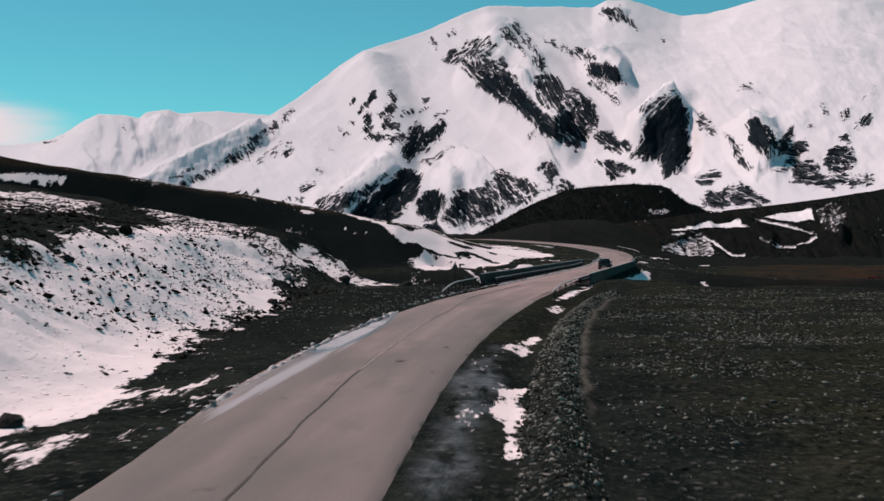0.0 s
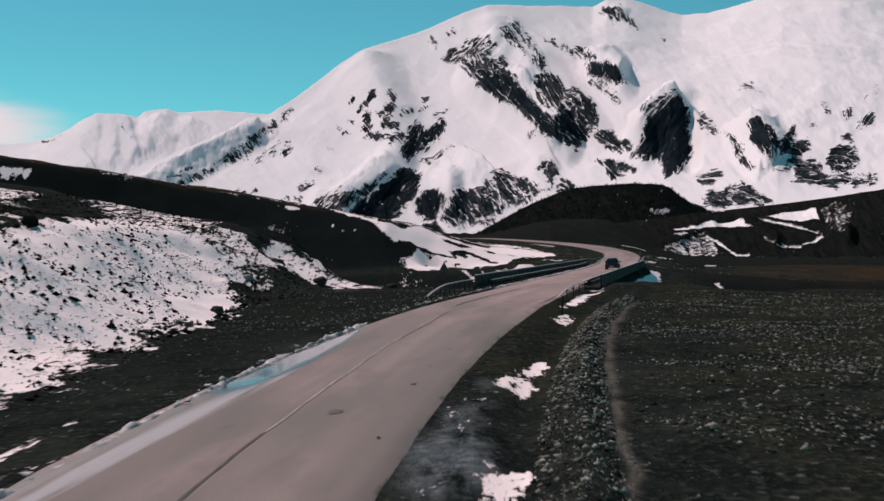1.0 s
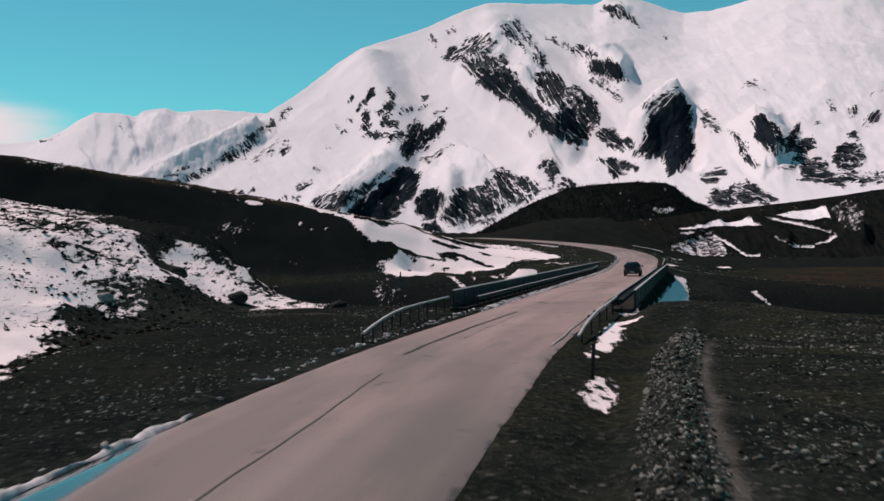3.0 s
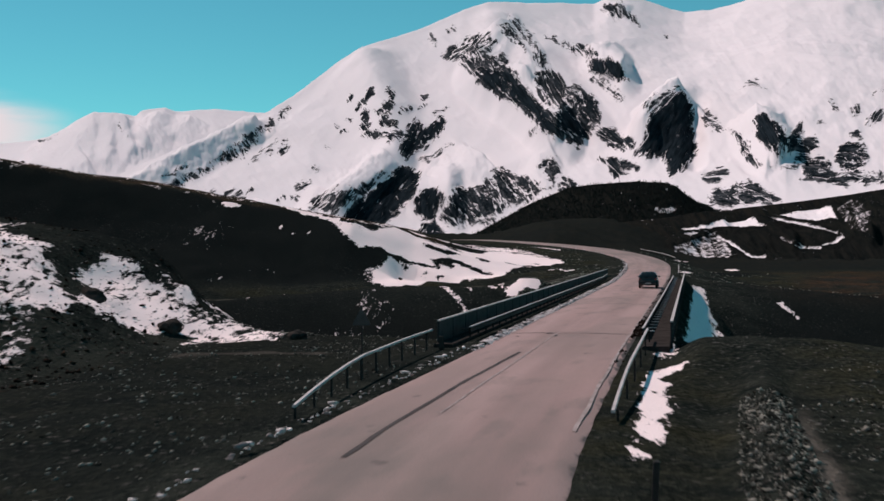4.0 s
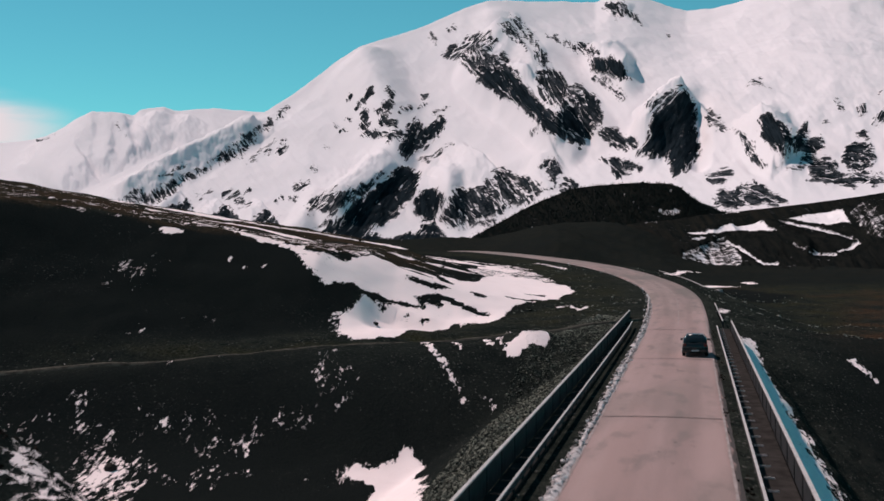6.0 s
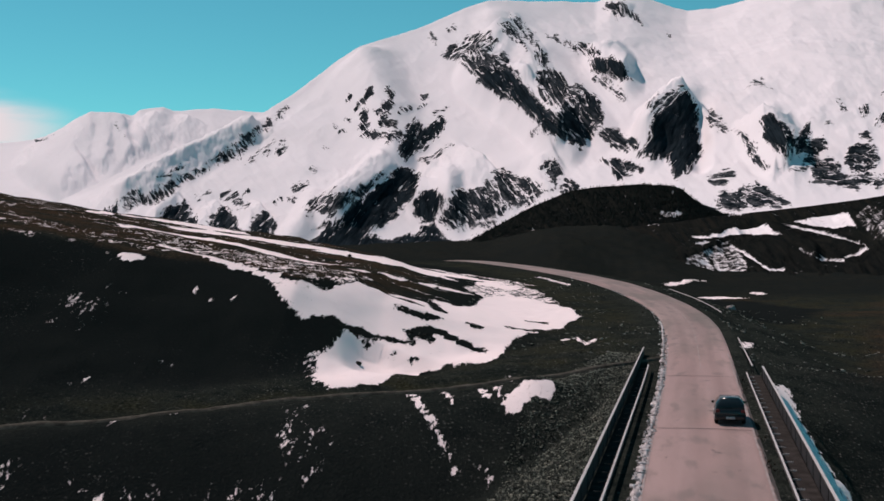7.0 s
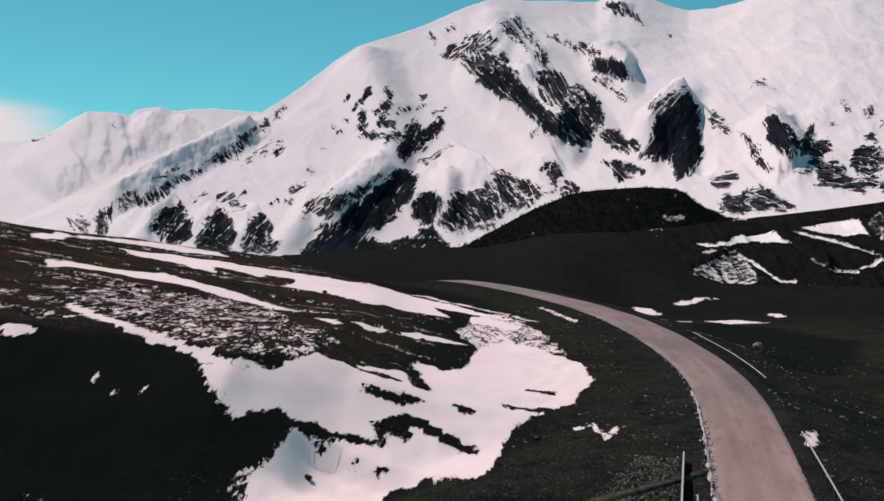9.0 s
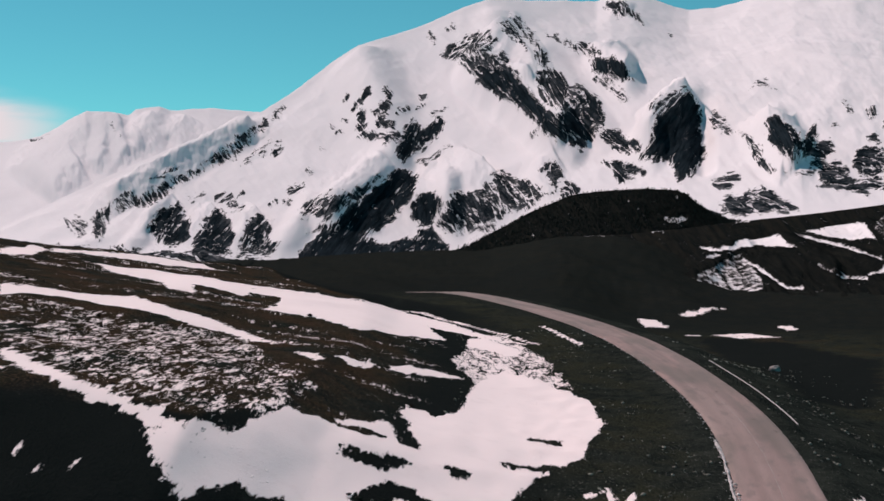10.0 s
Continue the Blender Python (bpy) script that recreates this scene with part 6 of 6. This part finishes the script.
stake(4.4, 98.6, 0.55, 0.20, 0.0, MAT_CONCRETE, "short stained concrete block at the end of the parapet", "end_block")


def warning_sign(x, y, label):
    """A triangular plate with rounded corners on a thin post, seen from behind."""
    sign = empty("road_sign", pose(x, y, float(ground_z(x, y)), 0, 0, heading(y)))
    bm = bmesh.new()
    bmesh.ops.create_cone(bm, cap_ends=True, segments=10, radius1=0.03, radius2=0.03, depth=2.75, matrix=pose(0, 0, 1.05))
    part("post", bm, MAT_POST, sign, "thin dark steel post")
    bm = bmesh.new()
    ring = []
    for k in range(3):
        c = radians(90 + 120 * k)
        for t in (-50, -25, 0, 25, 50):
            a = c + radians(t)
            ring.append((0.29 * math.cos(c) + 0.05 * math.cos(a), 0.29 * math.sin(c) + 0.05 * math.sin(a)))
    low, high = ([bm.verts.new((u, d, 1.95 + v)) for u, v in ring] for d in (-0.045, -0.03))
    bm.faces.new(low)
    bm.faces.new(high[::-1])
    for k in range(len(ring)):
        bm.faces.new((low[k], high[k], high[(k + 1) % len(ring)], low[(k + 1) % len(ring)]))
    bmesh.ops.recalc_face_normals(bm, faces=bm.faces)
    part("plate", bm, MAT_SIGN_BACK, sign, "dark back of the triangular plate")
    for h in (1.82, 2.12):
        part("clamp", box(bmesh.new(), -0.14, 0.14, -0.032, 0.032, h, h + 0.04, 0.006), MAT_POST, sign)
    return tagged(sign, label, "road sign")


warning_sign(1.85, 89.0, "dark back of a triangular warning sign on a thin post")


def rusty_hut():
    x, y = 83.0, 216.0
    z = float(ground_z(x, y))
    hut = empty("iron_hut", pose(x, y, z, 0, 8, 20))
    part("wall", box(bmesh.new(), -1.6, 1.6, -1.1, 1.1, -0.6, 1.9, 0.05), MAT_RUST, hut, "rusty sheet-iron walls")
    bm = sweep([(0, -1.3, 0), (0, 1.3, 0)], [(-1.85, 1.9), (1.85, 2.25), (1.85, 2.35), (-1.85, 2.0)])
    part("roof", bm, MAT_RUST, hut, "sloping rusty roof sheet")
    return tagged(hut, "small leaning rusty iron hut in the valley", "hut")


rusty_hut()


# ---------------------------------------------------------------- stones, tufts, trees
def lump_template():
    bm = bmesh.new()
    bmesh.ops.create_icosphere(bm, subdivisions=1, radius=1)
    v = np.array([x.co[:] for x in bm.verts])
    f = np.array([[x.index for x in face.verts] for face in bm.faces])
    bm.free()
    return v, f


LUMP_V, LUMP_F = lump_template()
PEBBLE_V = np.array([(1, 0, 0), (-1, 0, 0), (0, 1, 0), (0, -1, 0), (0, 0, 1), (0, 0, -1)], float)
PEBBLE_F = np.array([(0, 2, 4), (2, 1, 4), (1, 3, 4), (3, 0, 4), (2, 0, 5), (1, 2, 5), (3, 1, 5), (0, 3, 5)])


def tri_mesh(name, verts, tris, material):
    me = bpy.data.meshes.new(name)
    me.vertices.add(len(verts))
    me.vertices.foreach_set("co", np.ascontiguousarray(verts, np.float32).ravel())
    me.loops.add(tris.size)
    me.loops.foreach_set("vertex_index", np.ascontiguousarray(tris, np.int32).ravel())
    me.polygons.add(len(tris))
    me.polygons.foreach_set("loop_start", np.arange(0, tris.size, 3, dtype=np.int32))
    me.update(calc_edges=True)
    me.materials.append(material)
    return me


def scatter(name, x, y, size, material, label, category, flat=0.6, sink=0.25, seed=1, rough=0.28, small=False):
    """Lumps of uneven shape lying on the ground, all in one mesh."""
    rng = np.random.default_rng(seed)
    n = len(x)
    z = ground_z(x, y)
    a = rng.uniform(0, 2 * np.pi, n)
    sx, sy, sz = size * rng.uniform(0.7, 1.4, n), size * rng.uniform(0.6, 1.1, n), size * flat * rng.uniform(0.6, 1.3, n)
    shape, faces = (PEBBLE_V, PEBBLE_F) if small else (LUMP_V, LUMP_F)
    base = shape[None] * (1 + rough * rng.normal(size=(n, len(shape), 1)).clip(-1.6, 1.6))
    if small:
        base = base + 0.25 * rng.normal(size=base.shape).clip(-1.5, 1.5)
    px, py, pz = base[..., 0] * sx[:, None], base[..., 1] * sy[:, None], base[..., 2] * sz[:, None]
    c, s = np.cos(a)[:, None], np.sin(a)[:, None]
    verts = np.stack([x[:, None] + px * c - py * s, y[:, None] + px * s + py * c, z[:, None] + pz + (sz * (1 - 2 * sink))[:, None] * 0.5], -1)
    tris = faces[None] + (np.arange(n) * len(shape))[:, None, None]
    return tagged(new(name, tri_mesh(name, verts.reshape(-1, 3), tris.reshape(-1, 3), material)), label, category, kind="stuff")


def along_road(rng, n, y0, y1, o0, o1, power=1.0):
    y = y0 + (y1 - y0) * rng.uniform(0, 1, n) ** power
    lo, hi = (o0(y), o1(y)) if callable(o0) else (o0, o1)
    o = lo + (hi - lo) * rng.uniform(0, 1, n)
    d = np.interp(y, ROAD_Y, ROAD_D)
    k = np.sqrt(1 + d * d)
    return road_x(y) + o / k, y - o * d / k


def thin(rng, x, y, scale, seed, lo, hi):
    """Keeps the points where a patchy field is strong."""
    keep = smooth(lo, hi, fbm(x * scale, y * scale, seed, 3)) > rng.uniform(0, 1, len(x))
    return x[keep], y[keep]


def build_scatter():
    rng = np.random.default_rng(4)

    def sizes(n, a, b):
        return a * (b / a) ** (rng.uniform(0, 1, n) ** 2.2)

    row = lambda y: np.interp(y, (0, 18, 71, 90), (5.0, 5.3, 7.3, 8.0))
    x, y = along_road(rng, 9000, 6, 86, lambda v: row(v) - 0.9, lambda v: row(v) + 0.6, 0.8)
    scatter("windrow_stones", x, y, sizes(len(x), 0.018, 0.095), MAT_STONES, "grey stones ploughed into a low windrow beside the road", "stones", seed=11, small=True)
    x, y = along_road(rng, 130000, 8, 96, lambda v: row(v) + 0.8, lambda v: row(v) + 30 + 0.2 * v, 1.3)
    band = 0.45 * np.exp(-((y - 21) / 3.2) ** 2) + 0.8 * np.exp(-((y - 33) / 1.6) ** 2) + np.exp(-((y - 46) / 3.0) ** 2) + np.exp(-((y - 59) / 4.0) ** 2) + np.exp(-((y - 79) / 6.0) ** 2) + np.interp(y, (30, 50), (0.10, 0.34))
    moss = 0.12 + 0.88 * smooth(0.6, 3.0, offset(x, y) - row(y) + 1.2 * fbm(x * 0.3, y * 0.2, 211, 3))
    keep = band * moss * smooth(-0.28, 0.22, fbm(x * 0.16, y * 0.34, 201, 3)) > rng.uniform(0, 1, len(x))
    x, y = x[keep], y[keep]
    scatter("field_stones", x, y, sizes(len(x), 0.024, 0.095), MAT_STONES, "pale stones strewn over the brown pasture", "stones", seed=12, small=True)
    x, y = along_road(rng, 2200, 5, 100, -10.5, -4.4)
    x, y = thin(rng, x, y, 0.2, 202, -0.2, 0.5)
    scatter("verge_stones", x, y, sizes(len(x), 0.02, 0.09), MAT_STONES, "stones and clods along the road verge", "stones", seed=13)
    x, y = along_road(rng, 7000, 58, 112, -20.0, -4.6)
    keep = hill_foot_a(x, y) < 0.5
    x, y = thin(rng, x[keep], y[keep], 0.14, 207, -0.35, 0.35)
    scatter("flat_stones", x, y, sizes(len(x), 0.025, 0.08), MAT_STONES, "grey stones scattered over the level ground", "stones", seed=19)
    x, y = along_road(rng, 3600, 195, 330, lambda v: -28 + 0 * v, lambda v: -4.3 + 0 * v, 1.3)
    x2, y2 = along_road(rng, 4500, 195, 330, lambda v: 4.3 + 0 * v, lambda v: 32 + 0 * v, 1.3)
    x, y = thin(rng, np.concatenate([x, x2]), np.concatenate([y, y2]), 0.11, 208, -0.2, 0.45)
    keep = ground_cover(x, y)["snow"] < 0.2
    scatter("pasture_stones", x[keep], y[keep], sizes(int(keep.sum()), 0.06, 0.26), MAT_STONES, "grey stones and clods on the pasture inside the bend", "stones", 0.45, seed=20)
    x, y = along_road(rng, 20000, 112, 200, lambda v: -np.interp(v, (112, 130, 150, 180, 200), (7, 11, 13, 12, 8)), lambda v: -5.3 + 0 * v)
    keep = ground_cover(x, y)["snow"] < 0.3
    x, y = x[keep], y[keep]
    scatter("embankment_gravel", x, y, sizes(len(x), 0.04, 0.14), MAT_GRAVEL, "grey gravel covering the embankment slope", "gravel", seed=14, small=True)
    x, y = along_road(rng, 1500, 96, 215, -3.25, -2.78)
    x2, y2 = along_road(rng, 40, 12, 64, lambda v: -road_half(v) - 0.25, lambda v: -road_half(v) + 0.08)
    x3, y3 = along_road(rng, 300, 196, 330, lambda v: -road_half(v) - 0.6, lambda v: -road_half(v) - 0.1)
    x4, y4 = along_road(rng, 140, 66, 97, lambda v: -road_half(v) - 0.45, lambda v: -road_half(v) + 0.02)
    x, y = np.concatenate([x, x2, x3, x4]), np.concatenate([y, y2, y3, y4])
    ob = scatter("ploughed_slush", x, y, sizes(len(x), 0.035, 0.15), MAT_SLUSH, "dirty lumps of ploughed snow along the road edge", "snow", 0.38, 0.0, 15, 0.4)
    ob.location.z = 0.17
    x, y = along_road(rng, 500, 92, 186, 2.75, 3.3)
    x, y = thin(rng, x, y, 0.25, 206, -0.05, 0.3)
    x2, y2 = along_road(rng, 420, 103, 114, lambda v: 2.9 - 0.55 * np.exp(-((v - 110) / 1.6) ** 2), lambda v: 3.45 + 0 * v)
    x, y = np.concatenate([x, x2]), np.concatenate([y, y2])
    ob = scatter("road_grit", x, y, sizes(len(x), 0.03, 0.10), MAT_TUFTS, "dark grit and clods along the kerb", "grit", seed=16, sink=0.0)
    ob.location.z = 0.16
    # tufts on the near bank
    x = rng.uniform(-45, -8, 44000)
    y = rng.uniform(8, 124, 44000)
    a = hill_foot_a(x, y)
    keep = (a > 0.0) & (a < 26)
    x, y, a = x[keep], y[keep], a[keep]
    cov = smooth(0.1, -0.35, ground_cover(x, y)["snow"] - 1.2) * smooth(-0.65, 0.20, fbm(x * 0.18, y * 0.18, 203, 3))
    cov = cov * (0.35 + 0.65 * smooth(108, 78, y))
    keep = cov > rng.uniform(0, 1, len(x))
    scatter("heather_tufts", x[keep], y[keep], sizes(int(keep.sum()), 0.035, 0.17), MAT_TUFTS, "dark dry heather tufts poking through the snow", "heather", 0.7, 0.2, 17, 0.4, True)
    # tufts on the hill beyond
    x = rng.uniform(-95, 26, 9000)
    y = rng.uniform(185, 400, 9000)
    b = hill_foot_b(x, y)
    snow = ground_cover(x, y)["snow"]
    cov = smooth(2, 10, b) * smooth(0.15, 0.35, snow) * smooth(0.1, -0.35, snow - 0.85) * smooth(-0.1, 0.45, fbm(x * 0.10, y * 0.16, 204, 3))
    keep = cov > rng.uniform(0, 1, len(x))
    scatter("hill_tufts", x[keep], y[keep], sizes(int(keep.sum()), 0.08, 0.3), MAT_TUFTS, "dark dry tufts and stones on the snowy hill", "heather", 0.6, 0.2, 18, 0.4)


build_scatter()


def boulder(x, y, r, mat, label, seed):
    bm = bmesh.new()
    bmesh.ops.create_icosphere(bm, subdivisions=3, radius=r)
    for v in bm.verts:
        d = v.co.normalized()
        v.co *= 1 + 0.35 * noise.noise(d * 1.3 + Vector((seed, 0, 0))) + 0.14 * noise.noise(d * 3.5 + Vector((0, seed, 0)))
        v.co.z *= 0.72
    ob = part("boulder", bm, mat)
    ob.location = (x, y, float(ground_z(x, y)) + r * 0.25)
    return tagged(ob, label, "boulder")

boulder(-18, 64.9, 0.45, MAT_BUSH, "dark rounded boulder on the snowy bank", 3)
boulder(-16.7, 50.4, 0.30, MAT_ROCK, "dark stone lying on the snowy bank", 10)
boulder(-9.9, 69.4, 0.35, MAT_ROCK, "dark stone in a patch of snow", 17)
boulder(-8.6, 22, 0.30, MAT_ROCK, "dark stone at the edge of the snow", 24)
boulder(-8.6, 105.9, 0.55, MAT_ROCK, "large dark boulder at the foot of the bank", 31)
boulder(-12.1, 105.1, 0.60, MAT_ROCK, "large dark boulder on the snowy slope", 38)
boulder(-12, 90.8, 0.40, MAT_PALE_ROCK, "pale rounded boulder at the foot of the bank", 45)
boulder(62.5, 320, 0.90, MAT_PALE_ROCK, "pale boulder in the pasture beside the bend", 52)
boulder(-16.2, 153.5, 0.40, MAT_ROCK, "dark boulder above the gully", 59)
boulder(-1.5, 196.0, 0.30, MAT_ROCK, "dark stone on the snowfield", 66)
boulder(-2.6, 106.3, 0.45, MAT_ROCK, "dark boulder above the gully", 73)



def build_forest():
    rng = np.random.default_rng(9)
    grid, _ = WOODED
    rows, cols = grid.shape[:2]
    n = 9000
    i, j = rng.integers(6, rows - 13, n), rng.integers(4, cols - 6, n)
    p = grid[i, j] + rng.normal(0, 1.5, (n, 3)) * (1, 1, 0)
    h = rng.uniform(1.6, 3.8, n)
    verts, tris = [], []
    for k in range(n):
        for lo, hi, r in ((0.08, 0.55, 0.24), (0.33, 0.78, 0.18), (0.6, 1.0, 0.12)):
            base = len(verts)
            a0 = rng.uniform(0, 6.28)
            for c in range(5):
                a = a0 + c * 1.2566
                q = r * h[k] * (0.75 + 0.5 * rng.random())
                verts.append((p[k, 0] + q * math.cos(a), p[k, 1] + q * math.sin(a), p[k, 2] + lo * h[k] - 0.5))
            verts.append((p[k, 0], p[k, 1], p[k, 2] + hi * h[k] - 0.5))
            tris += [(base + c, base + (c + 1) % 5, base + 5) for c in range(5)]
    me = tri_mesh("conifer_forest", np.array(verts), np.array(tris), MAT_TREE)
    return tagged(new("conifer_forest", me), "dense dark conifer forest on the ridge", "forest", kind="stuff")


build_forest()
